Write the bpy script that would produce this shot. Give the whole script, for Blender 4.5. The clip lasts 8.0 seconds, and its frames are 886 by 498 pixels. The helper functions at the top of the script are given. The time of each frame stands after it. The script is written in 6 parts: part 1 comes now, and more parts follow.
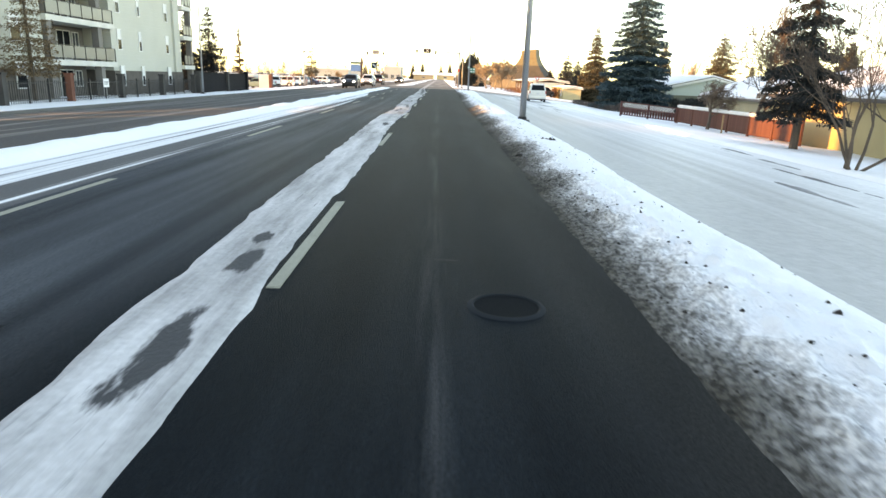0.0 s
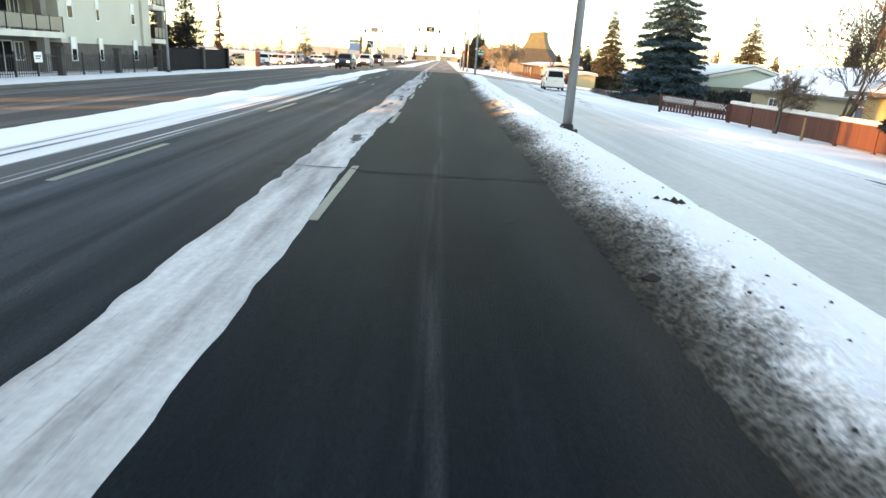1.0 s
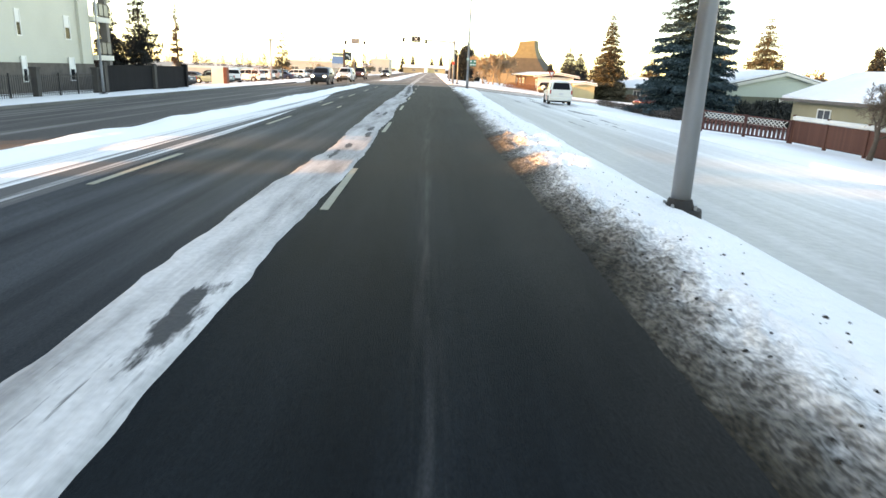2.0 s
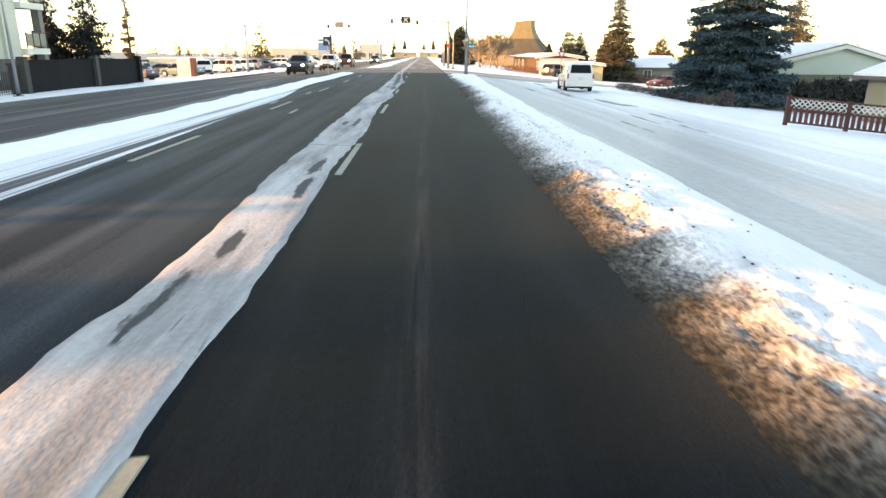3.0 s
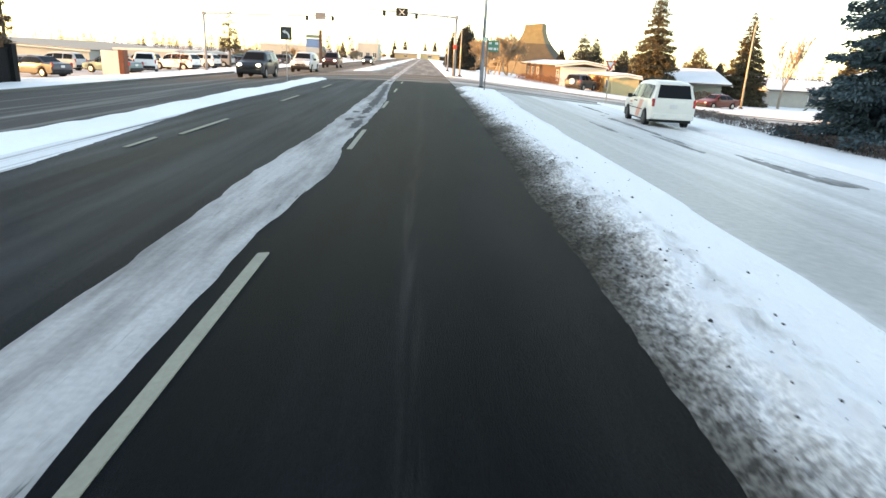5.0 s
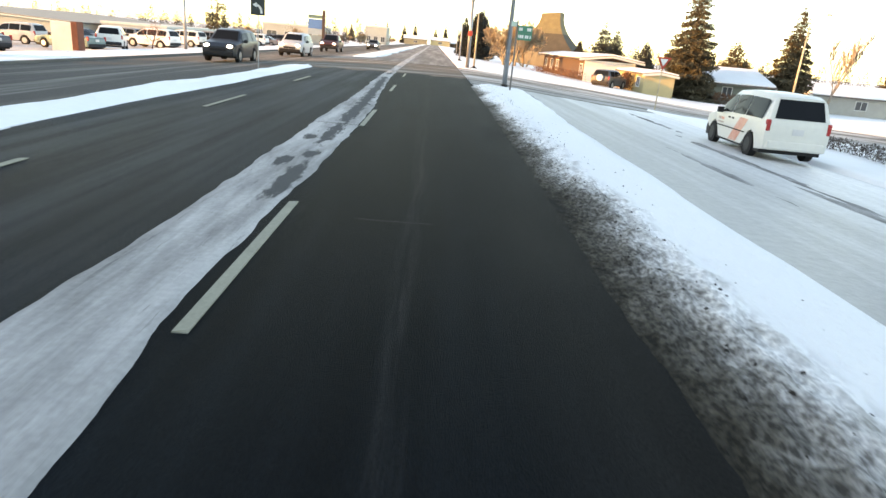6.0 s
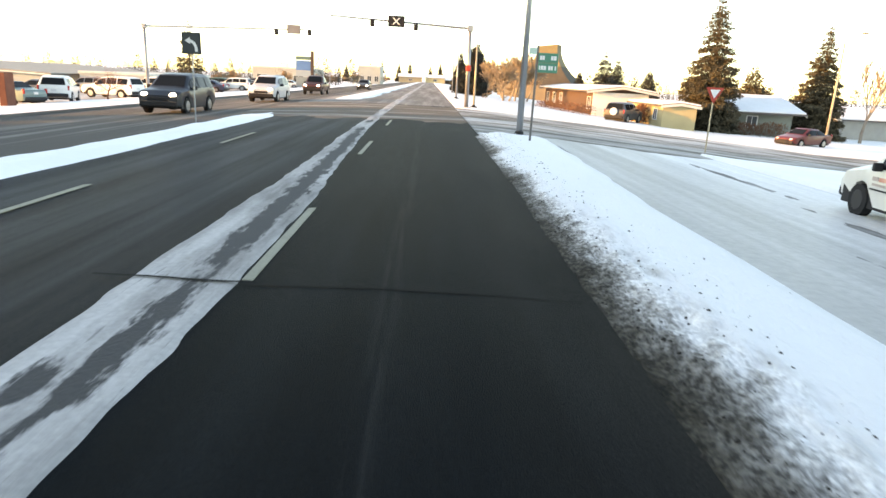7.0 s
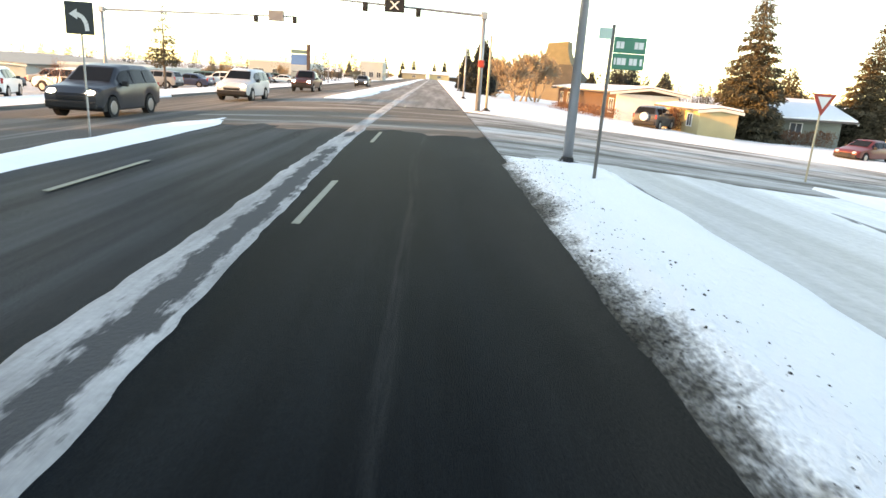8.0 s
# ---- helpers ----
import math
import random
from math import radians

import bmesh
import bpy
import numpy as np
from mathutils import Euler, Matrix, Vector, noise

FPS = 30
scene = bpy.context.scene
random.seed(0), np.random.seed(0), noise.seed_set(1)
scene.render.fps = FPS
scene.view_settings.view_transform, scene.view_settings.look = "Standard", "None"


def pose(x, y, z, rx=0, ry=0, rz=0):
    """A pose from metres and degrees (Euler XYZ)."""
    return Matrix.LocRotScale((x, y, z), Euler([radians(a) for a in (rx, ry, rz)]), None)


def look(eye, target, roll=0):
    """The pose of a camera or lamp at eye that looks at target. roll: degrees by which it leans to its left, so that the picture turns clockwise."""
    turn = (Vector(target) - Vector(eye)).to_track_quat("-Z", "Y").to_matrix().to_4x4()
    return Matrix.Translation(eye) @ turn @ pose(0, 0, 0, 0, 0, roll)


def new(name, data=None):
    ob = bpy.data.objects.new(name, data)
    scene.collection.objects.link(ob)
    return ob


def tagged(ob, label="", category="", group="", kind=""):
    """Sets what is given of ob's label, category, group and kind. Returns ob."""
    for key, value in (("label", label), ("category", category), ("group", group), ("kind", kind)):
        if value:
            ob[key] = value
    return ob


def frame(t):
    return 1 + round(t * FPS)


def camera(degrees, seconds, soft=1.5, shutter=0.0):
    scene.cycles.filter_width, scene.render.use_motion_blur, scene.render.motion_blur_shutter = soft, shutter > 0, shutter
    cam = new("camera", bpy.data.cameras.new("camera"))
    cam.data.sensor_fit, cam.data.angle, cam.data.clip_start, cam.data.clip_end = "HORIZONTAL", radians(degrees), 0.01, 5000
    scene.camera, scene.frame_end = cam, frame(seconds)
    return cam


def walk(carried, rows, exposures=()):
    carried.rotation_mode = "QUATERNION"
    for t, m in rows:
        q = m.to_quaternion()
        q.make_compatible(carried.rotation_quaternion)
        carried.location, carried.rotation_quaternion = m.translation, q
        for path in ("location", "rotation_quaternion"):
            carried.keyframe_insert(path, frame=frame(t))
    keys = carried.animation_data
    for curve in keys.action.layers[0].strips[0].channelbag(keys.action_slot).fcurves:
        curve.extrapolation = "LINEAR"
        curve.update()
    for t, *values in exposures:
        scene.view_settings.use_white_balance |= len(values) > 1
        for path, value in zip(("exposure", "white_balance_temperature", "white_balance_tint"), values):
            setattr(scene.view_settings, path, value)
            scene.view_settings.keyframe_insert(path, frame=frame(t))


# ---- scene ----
cam = camera(70.0, 8.0, soft=1.5, shutter=0.1)
ROWS = [
    (0.0, -0.745, 3.442, 1.381, 74.84, -2.23, -0.18),
    (0.5, -0.789, 7.250, 1.408, 75.08, -2.20, -0.25),
    (1.0, -0.834, 10.855, 1.466, 73.25, -3.56, 0.09),
    (1.5, -0.826, 14.743, 1.510, 74.56, -3.29, -0.35),
    (3.0, -0.859, 26.274, 1.500, 72.94, -0.75, -1.64),
    (3.5, -0.873, 30.046, 1.511, 72.53, -1.47, -1.60),
    (4.0, -0.858, 33.740, 1.542, 72.32, -2.08, -1.94),
    (4.5, -0.751, 37.471, 1.581, 72.39, -1.99, -1.95),
    (4.7, -0.748, 39.040, 1.586, 73.30, -2.20, -1.86),
    (6.0, -0.718, 49.239, 1.625, 71.97, -4.96, -0.66),
    (6.5, -0.635, 52.711, 1.604, 73.32, -2.83, -1.15),
    (7.0, -0.575, 56.473, 1.647, 75.07, -2.84, -1.09),
    (7.5, -0.572, 60.106, 1.671, 75.19, -3.49, -1.09),
    (8.0, -0.608, 63.530, 1.671, 74.80, -3.65, -0.75),
]
walk(cam, [(t, pose(x, y, z, rx, ry, rz)) for t, x, y, z, rx, ry, rz in ROWS], exposures=[(0.0, 3.15, 13000, 16), (3.3, 3.17, 13000, 16), (4.6, 3.08, 13000, 16), (6.3, 3.03, 13000, 16), (8.0, 3.12, 13000, 16)])

# ---- world and sun ----
SUN_UP = 8.0
SUN_FROM = Vector((-0.975, -0.22, 0.0)).normalized()
world = bpy.data.worlds.new("winter_sky")
scene.world = world
world.use_nodes = True
sky = world.node_tree.nodes.new("ShaderNodeTexSky")
sky.sky_type, sky.sun_disc = "NISHITA", False
sky.sun_elevation = radians(SUN_UP)
sky.sun_rotation = math.atan2(SUN_FROM.x, SUN_FROM.y)
sky.dust_density, sky.air_density, sky.ozone_density = 0.3, 0.7, 2.0
background = world.node_tree.nodes["Background"]
background.inputs["Strength"].default_value = 0.15
world.node_tree.links.new(sky.outputs[0], background.inputs["Color"])
sun = new("sun", bpy.data.lights.new("sun", "SUN"))
sun.data.energy, sun.data.angle, sun.data.color = 1.5, radians(0.6), (1.0, 0.56, 0.22)
to_sun = Vector((SUN_FROM.x * math.cos(radians(SUN_UP)), SUN_FROM.y * math.cos(radians(SUN_UP)), math.sin(radians(SUN_UP))))
sun.matrix_world = look(tuple(to_sun * 200), (0, 0, 0))

# ---- materials ----
MATS = {}


def material(name, colour, rough=0.7, metal=0.0, second=None, scale=4.0, spread=0.5, fine=0.25, bump=0.0, bump_scale=40.0, stretch=(1, 1, 1), vary=0.0):
    """A surface whose colour wanders between two tones at two scales, with fine relief."""
    if name in MATS:
        return MATS[name]
    m = bpy.data.materials.new(name)
    m.use_nodes = True
    n, l = m.node_tree.nodes, m.node_tree.links
    shader = n["Principled BSDF"]
    shader.inputs["Roughness"].default_value, shader.inputs["Metallic"].default_value = rough, metal
    where, lay = n.new("ShaderNodeTexCoord"), n.new("ShaderNodeMapping")
    lay.inputs["Scale"].default_value = stretch
    l.new(where.outputs["Object"], lay.inputs["Vector"])
    big, small = n.new("ShaderNodeTexNoise"), n.new("ShaderNodeTexNoise")
    big.inputs["Scale"].default_value, big.inputs["Detail"].default_value = scale * 0.25, 4
    small.inputs["Scale"].default_value, small.inputs["Detail"].default_value = scale * 6, 6
    for tex in (big, small):
        l.new(lay.outputs[0], tex.inputs["Vector"])
    second = second or tuple(c * 0.75 for c in colour)
    blend = n.new("ShaderNodeMath")
    blend.operation = "MULTIPLY_ADD"
    blend.inputs[1].default_value, blend.inputs[2].default_value = fine, 0.0
    l.new(small.outputs["Fac"], blend.inputs[0])
    total = n.new("ShaderNodeMath")
    total.operation = "MULTIPLY_ADD"
    total.inputs[1].default_value = 1.0 - fine
    l.new(big.outputs["Fac"], total.inputs[0])
    l.new(blend.outputs[0], total.inputs[2])
    ramp = n.new("ShaderNodeValToRGB")
    ramp.color_ramp.elements[0].position, ramp.color_ramp.elements[1].position = 0.5 - 0.5 * spread, 0.5 + 0.5 * spread
    ramp.color_ramp.elements[0].color, ramp.color_ramp.elements[1].color = (*second, 1), (*colour, 1)
    l.new(total.outputs[0], ramp.inputs[0])
    out = ramp.outputs[0]
    if vary:
        info, hue = n.new("ShaderNodeObjectInfo"), n.new("ShaderNodeHueSaturation")
        span = n.new("ShaderNodeMapRange")
        span.inputs["To Min"].default_value, span.inputs["To Max"].default_value = 1 - vary, 1 + vary
        l.new(info.outputs["Random"], span.inputs["Value"])
        l.new(span.outputs[0], hue.inputs["Value"])
        l.new(out, hue.inputs["Color"])
        out = hue.outputs[0]
    l.new(out, shader.inputs["Base Color"])
    if bump:
        relief, tex = n.new("ShaderNodeBump"), n.new("ShaderNodeTexNoise")
        tex.inputs["Scale"].default_value, tex.inputs["Detail"].default_value = bump_scale, 8
        l.new(lay.outputs[0], tex.inputs["Vector"])
        relief.inputs["Strength"].default_value, relief.inputs["Distance"].default_value = bump, 0.02
        l.new(tex.outputs["Fac"], relief.inputs["Height"])
        l.new(relief.outputs[0], shader.inputs["Normal"])
    if rough >= 0.6 and not metal:
        shader.inputs["Specular IOR Level"].default_value = 0.2
    MATS[name] = m
    return m


def glow(name, colour, strength):
    if name not in MATS:
        m = bpy.data.materials.new(name)
        m.use_nodes = True
        s = m.node_tree.nodes["Principled BSDF"]
        s.inputs["Base Color"].default_value = (*colour, 1)
        s.inputs["Emission Color"].default_value = (*colour, 1)
        s.inputs["Emission Strength"].default_value = strength
        MATS[name] = m
    return MATS[name]


def node(tree, kind, **values):
    made = tree.nodes.new(kind)
    for key, value in values.items():
        made.inputs[key.replace("_", " ")].default_value = value
    return made


def layered(name, base, top, low, high, rough=0.85, scale=3.0, stretch=(1, 1, 1), bump=0.4, bump_scale=30.0, across=None, strength=1.0):
    """Two tones, mixed by a stretched noise and, with across=(x0, x1), by the place across the road."""
    m = bpy.data.materials.new(name)
    m.use_nodes = True
    t = m.node_tree
    l = t.links
    shader = t.nodes["Principled BSDF"]
    shader.inputs["Roughness"].default_value = rough
    where = t.nodes.new("ShaderNodeTexCoord")
    lay = node(t, "ShaderNodeMapping", Scale=stretch)
    l.new(where.outputs["Object"], lay.inputs["Vector"])
    tex = node(t, "ShaderNodeTexNoise", Scale=scale, Detail=8.0, Roughness=0.65)
    l.new(lay.outputs[0], tex.inputs["Vector"])
    value = tex.outputs["Fac"]
    if across:
        split = t.nodes.new("ShaderNodeSeparateXYZ")
        l.new(where.outputs["Object"], split.inputs[0])
        ramp = node(t, "ShaderNodeMapRange", From_Min=across[0], From_Max=across[1], To_Min=-0.5 * strength, To_Max=0.5 * strength)
        l.new(split.outputs["X"], ramp.inputs["Value"])
        add = t.nodes.new("ShaderNodeMath")
        l.new(value, add.inputs[0])
        l.new(ramp.outputs[0], add.inputs[1])
        value = add.outputs[0]
    edge = node(t, "ShaderNodeMapRange", From_Min=low, From_Max=high)
    l.new(value, edge.inputs["Value"])
    grain = node(t, "ShaderNodeTexNoise", Scale=scale * 9, Detail=5.0)
    l.new(where.outputs["Object"], grain.inputs["Vector"])
    tones = []
    for colour in (base, top):
        mix = t.nodes.new("ShaderNodeMix")
        mix.data_type = "RGBA"
        mix.inputs["A"].default_value = (*[c * 0.72 for c in colour], 1)
        mix.inputs["B"].default_value = (*[min(c * 1.2, 0.93) for c in colour], 1)
        l.new(grain.outputs["Fac"], mix.inputs["Factor"])
        tones.append(mix.outputs["Result"])
    mix = t.nodes.new("ShaderNodeMix")
    mix.data_type = "RGBA"
    l.new(edge.outputs[0], mix.inputs["Factor"])
    l.new(tones[0], mix.inputs["A"])
    l.new(tones[1], mix.inputs["B"])
    l.new(mix.outputs["Result"], shader.inputs["Base Color"])
    relief = node(t, "ShaderNodeBump", Strength=bump, Distance=0.02)
    fine = node(t, "ShaderNodeTexNoise", Scale=bump_scale, Detail=8.0)
    l.new(where.outputs["Object"], fine.inputs["Vector"])
    l.new(fine.outputs["Fac"], relief.inputs["Height"])
    l.new(relief.outputs[0], shader.inputs["Normal"])
    return m


SNOW = material("snow", (0.87, 0.88, 0.885), 0.6, second=(0.76, 0.775, 0.785), scale=1.2, bump=0.5, bump_scale=12)
OPPOSITE = layered("salted_asphalt", (0.038, 0.035, 0.033), (0.24, 0.225, 0.21), 0.5, 0.72, 0.9, 1.2, (1.0, 0.03, 1), 0.4, 90)
# the crossing's brown base also carries the low sun's warmth
CROSSING = layered("snowy_asphalt", (0.072, 0.052, 0.036), (0.38, 0.34, 0.30), 0.50, 0.74, 0.8, 0.5, (0.25, 1.0, 1), 0.4, 60)
THIN = layered("thin_snow", (0.04, 0.042, 0.044), (0.74, 0.75, 0.755), 0.45, 0.54, 0.7, 3.4, (1.0, 0.009, 1), 0.5, 30, (-4.7, -7.2), 0.30)


def shade_fade(m, near, far, least):
    """Edge of the shaded lane put into the colour: the surface keeps only a share of its tone at y = near, and all of
    it at y = far.
    """
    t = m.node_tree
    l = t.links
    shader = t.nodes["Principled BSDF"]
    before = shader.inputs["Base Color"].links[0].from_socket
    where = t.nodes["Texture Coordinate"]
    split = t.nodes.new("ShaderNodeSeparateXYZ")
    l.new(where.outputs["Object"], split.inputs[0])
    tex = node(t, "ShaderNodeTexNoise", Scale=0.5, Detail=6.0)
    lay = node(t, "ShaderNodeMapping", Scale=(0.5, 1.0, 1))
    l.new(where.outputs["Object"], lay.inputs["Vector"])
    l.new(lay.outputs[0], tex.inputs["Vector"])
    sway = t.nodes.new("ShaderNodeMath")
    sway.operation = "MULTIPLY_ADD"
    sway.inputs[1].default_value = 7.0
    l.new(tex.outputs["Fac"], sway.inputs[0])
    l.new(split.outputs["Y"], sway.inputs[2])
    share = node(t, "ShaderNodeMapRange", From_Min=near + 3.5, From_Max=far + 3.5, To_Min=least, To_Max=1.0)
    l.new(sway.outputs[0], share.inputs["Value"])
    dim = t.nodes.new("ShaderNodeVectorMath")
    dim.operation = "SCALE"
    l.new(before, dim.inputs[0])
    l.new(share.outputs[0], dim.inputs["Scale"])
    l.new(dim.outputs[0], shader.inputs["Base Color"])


shade_fade(CROSSING, 77.5, 81.0, 0.26)
STREETSNOW = layered("slushy_street", (0.085, 0.070, 0.054), (0.62, 0.605, 0.585), 0.40, 0.66, 0.8, 0.45, (0.3, 1.0, 1), 0.4, 40)
SALTED = layered("salted_road", (0.10, 0.095, 0.09), (0.30, 0.29, 0.28), 0.42, 0.7, 0.9, 0.8, (1.0, 0.05, 1), 0.3, 60)
PACKED = layered("packed_snow", (0.37, 0.362, 0.345), (0.76, 0.765, 0.765), 0.30, 0.78, 0.55, 0.9, (1.0, 0.035, 1), 0.35, 20, (4.2, 9.0), 0.42)


def berm():
    """Ploughed grit along the lane that gives way to clean snow, with a second thin line of grit further in."""
    m = bpy.data.materials.new("grit_and_snow")
    m.use_nodes = True
    t = m.node_tree
    l = t.links
    shader = t.nodes["Principled BSDF"]
    shader.inputs["Roughness"].default_value = 0.85
    shader.inputs["Specular IOR Level"].default_value = 0.15
    where = t.nodes.new("ShaderNodeTexCoord")
    split = t.nodes.new("ShaderNodeSeparateXYZ")
    l.new(where.outputs["Object"], split.inputs[0])

    def noise_(scale, stretch, detail=8.0):
        lay = node(t, "ShaderNodeMapping", Scale=stretch)
        l.new(where.outputs["Object"], lay.inputs["Vector"])
        tex = node(t, "ShaderNodeTexNoise", Scale=scale, Detail=detail, Roughness=0.62)
        l.new(lay.outputs[0], tex.inputs["Vector"])
        return tex.outputs["Fac"]

    def maths(kind, a, b, c=None):
        q = t.nodes.new("ShaderNodeMath")
        q.operation = kind
        for k, v in enumerate((a, b, c)):
            if v is None:
                continue
            if isinstance(v, (int, float)):
                q.inputs[k].default_value = v
            else:
                l.new(v, q.inputs[k])
        return q.outputs[0]

    def span(v, a, b, c=0.0, d=1.0):
        r = node(t, "ShaderNodeMapRange", From_Min=a, From_Max=b, To_Min=c, To_Max=d)
        l.new(v, r.inputs["Value"])
        return r.outputs[0]

    drift = noise_(0.35, (0, 1, 0), 3.0)
    ragged = noise_(7.0, (1, 0.5, 1))
    x = maths("ADD", maths("ADD", split.outputs["X"], maths("ADD", span(split.outputs["Y"], 7, 14, 0.22, 0.06), maths("ADD", span(split.outputs["Y"], 30, 40, 0.0, 0.13), maths("ADD", span(split.outputs["Y"], 44, 52, 0.0, -0.30), span(split.outputs["Y"], 61, 68, 0.0, 0.10))))), maths("ADD", span(drift, 0.3, 0.7, -0.16, 0.16), span(ragged, 0.25, 0.75, -0.14, 0.14)))
    x = maths("ADD", x, maths("MULTIPLY", maths("SUBTRACT", x, 0.97), span(split.outputs["Y"], 55, 63, 0.0, 0.35)))
    band = t.nodes.new("ShaderNodeValToRGB")
    stops = band.color_ramp.elements
    stops[0].position, stops[0].color = 0.0, (0.0095, 0.0100, 0.0092, 1)
    stops[1].position, stops[1].color = 1.0, (0.87, 0.88, 0.885, 1)
    for place, tone in ((0.10, (0.013, 0.0122, 0.0095)), (0.22, (0.034, 0.030, 0.022)), (0.36, (0.082, 0.075, 0.063)), (0.52, (0.165, 0.158, 0.146)), (0.64, (0.34, 0.332, 0.32)), (0.76, (0.58, 0.575, 0.565)), (0.87, (0.84, 0.845, 0.845))):
        stops.new(place).color = (*tone, 1)
    l.new(span(x, 0.44, 1.40), band.inputs[0])
    # tone of the grit lumps, with the shade of their crevices put into the colour
    lump = t.nodes.new("ShaderNodeValToRGB")
    stops = lump.color_ramp.elements
    stops[0].position, stops[0].color = 0.40, (0.40, 0.385, 0.37, 1)
    stops[1].position, stops[1].color = 0.62, (1.6, 1.58, 1.55, 1)
    stops.new(0.50).color = (0.95, 0.94, 0.93, 1)
    l.new(noise_(30.0, (1, 0.5, 1)), lump.inputs[0])
    flat = t.nodes.new("ShaderNodeMix")
    flat.data_type = "RGBA"
    flat.inputs["B"].default_value = (1, 1, 1, 1)
    l.new(span(x, 1.0, 1.42), flat.inputs["Factor"])
    l.new(lump.outputs[0], flat.inputs["A"])
    mix = t.nodes.new("ShaderNodeMix")
    mix.data_type = "RGBA"
    mix.blend_type = "MULTIPLY"
    mix.clamp_result = True
    mix.inputs["Factor"].default_value = 1.0
    l.new(band.outputs[0], mix.inputs["A"])
    l.new(flat.outputs["Result"], mix.inputs["B"])
    # a second, thinner line of grit further in
    inner = maths("ABSOLUTE", maths("SUBTRACT", maths("ADD", split.outputs["X"], span(drift, 0.3, 0.7, -0.12, 0.12)), 1.42), 0.0)
    line = maths("MULTIPLY", span(inner, 0.02, 0.16, 1.0, 0.0), span(noise_(6.0, (1, 0.35, 1)), 0.46, 0.66, 0.0, 0.5))
    line = maths("MULTIPLY", line, maths("MULTIPLY", span(split.outputs["Y"], 26, 31), span(split.outputs["Y"], 62, 66, 1.0, 0.0)))
    grit = t.nodes.new("ShaderNodeMix")
    grit.data_type = "RGBA"
    grit.inputs["B"].default_value = (0.15, 0.135, 0.105, 1)
    l.new(line, grit.inputs["Factor"])
    l.new(mix.outputs["Result"], grit.inputs["A"])
    l.new(grit.outputs["Result"], shader.inputs["Base Color"])
    relief = node(t, "ShaderNodeBump", Strength=1.0, Distance=0.06)
    l.new(noise_(15.0, (1, 0.6, 1)), relief.inputs["Height"])
    l.new(relief.outputs[0], shader.inputs["Normal"])
    return m


def lane_asphalt():
    """Dark asphalt with fine grain, polished wheel paths and a wandering pale salt line down the lane."""
    m = layered("asphalt", (0.0076, 0.0110, 0.0135), (0.0138, 0.0194, 0.0235), 0.46, 0.74, 0.52, 1.6, (1.0, 0.06, 1), 0.6, 110)
    t = m.node_tree
    l = t.links
    shader = t.nodes["Principled BSDF"]
    shader.inputs["Specular IOR Level"].default_value = 0.011
    before = shader.inputs["Base Color"].links[0].from_socket
    where = t.nodes["Texture Coordinate"]
    split = t.nodes.new("ShaderNodeSeparateXYZ")
    l.new(where.outputs["Object"], split.inputs[0])
    lay = node(t, "ShaderNodeMapping", Scale=(0, 1, 0))
    l.new(where.outputs["Object"], lay.inputs["Vector"])
    wander = node(t, "ShaderNodeTexNoise", Scale=0.05, Detail=2.0)
    l.new(lay.outputs[0], wander.inputs["Vector"])
    off = node(t, "ShaderNodeMapRange", From_Min=0.3, From_Max=0.7, To_Min=0.62, To_Max=1.02)
    l.new(wander.outputs["Fac"], off.inputs["Value"])
    add = t.nodes.new("ShaderNodeMath")
    l.new(split.outputs["X"], add.inputs[0])
    l.new(off.outputs[0], add.inputs[1])
    far = t.nodes.new("ShaderNodeMath")
    far.operation = "ABSOLUTE"
    l.new(add.outputs[0], far.inputs[0])
    near = node(t, "ShaderNodeMapRange", From_Min=0.01, From_Max=0.11, To_Min=1.0, To_Max=0.0)
    l.new(far.outputs[0], near.inputs["Value"])
    grain = node(t, "ShaderNodeTexNoise", Scale=5.0, Detail=6.0)
    thin = node(t, "ShaderNodeMapping", Scale=(3, 0.12, 1))
    l.new(where.outputs["Object"], thin.inputs["Vector"])
    l.new(thin.outputs[0], grain.inputs["Vector"])
    keep = node(t, "ShaderNodeMapRange", From_Min=0.40, From_Max=0.75, To_Min=0.0, To_Max=0.20)
    l.new(grain.outputs["Fac"], keep.inputs["Value"])
    amount = t.nodes.new("ShaderNodeMath")
    amount.operation = "MULTIPLY"
    l.new(near.outputs[0], amount.inputs[0])
    l.new(keep.outputs[0], amount.inputs[1])
    mix = t.nodes.new("ShaderNodeMix")
    mix.data_type = "RGBA"
    mix.inputs["B"].default_value = (0.16, 0.16, 0.16, 1)
    l.new(amount.outputs[0], mix.inputs["Factor"])
    # salt film on the inner lane
    film = node(t, "ShaderNodeMapRange", From_Min=-3.4, From_Max=-2.4, To_Min=0.29, To_Max=0.0)
    l.new(split.outputs["X"], film.inputs["Value"])
    pale = t.nodes.new("ShaderNodeMix")
    pale.data_type = "RGBA"
    pale.inputs["B"].default_value = (0.098, 0.112, 0.124, 1)
    lines = node(t, "ShaderNodeTexNoise", Scale=1.6, Detail=4.0)
    drawn = node(t, "ShaderNodeMapping", Scale=(1.4, 0.03, 1))
    l.new(where.outputs["Object"], drawn.inputs["Vector"])
    l.new(drawn.outputs[0], lines.inputs["Vector"])
    lined = node(t, "ShaderNodeMapRange", From_Min=0.4, From_Max=0.72, To_Min=0.7, To_Max=2.6)
    l.new(lines.outputs["Fac"], lined.inputs["Value"])
    film_2 = t.nodes.new("ShaderNodeMath")
    film_2.operation = "MULTIPLY"
    l.new(film.outputs[0], film_2.inputs[0])
    l.new(lined.outputs[0], film_2.inputs[1])
    l.new(film_2.outputs[0], pale.inputs["Factor"])
    l.new(before, pale.inputs["A"])
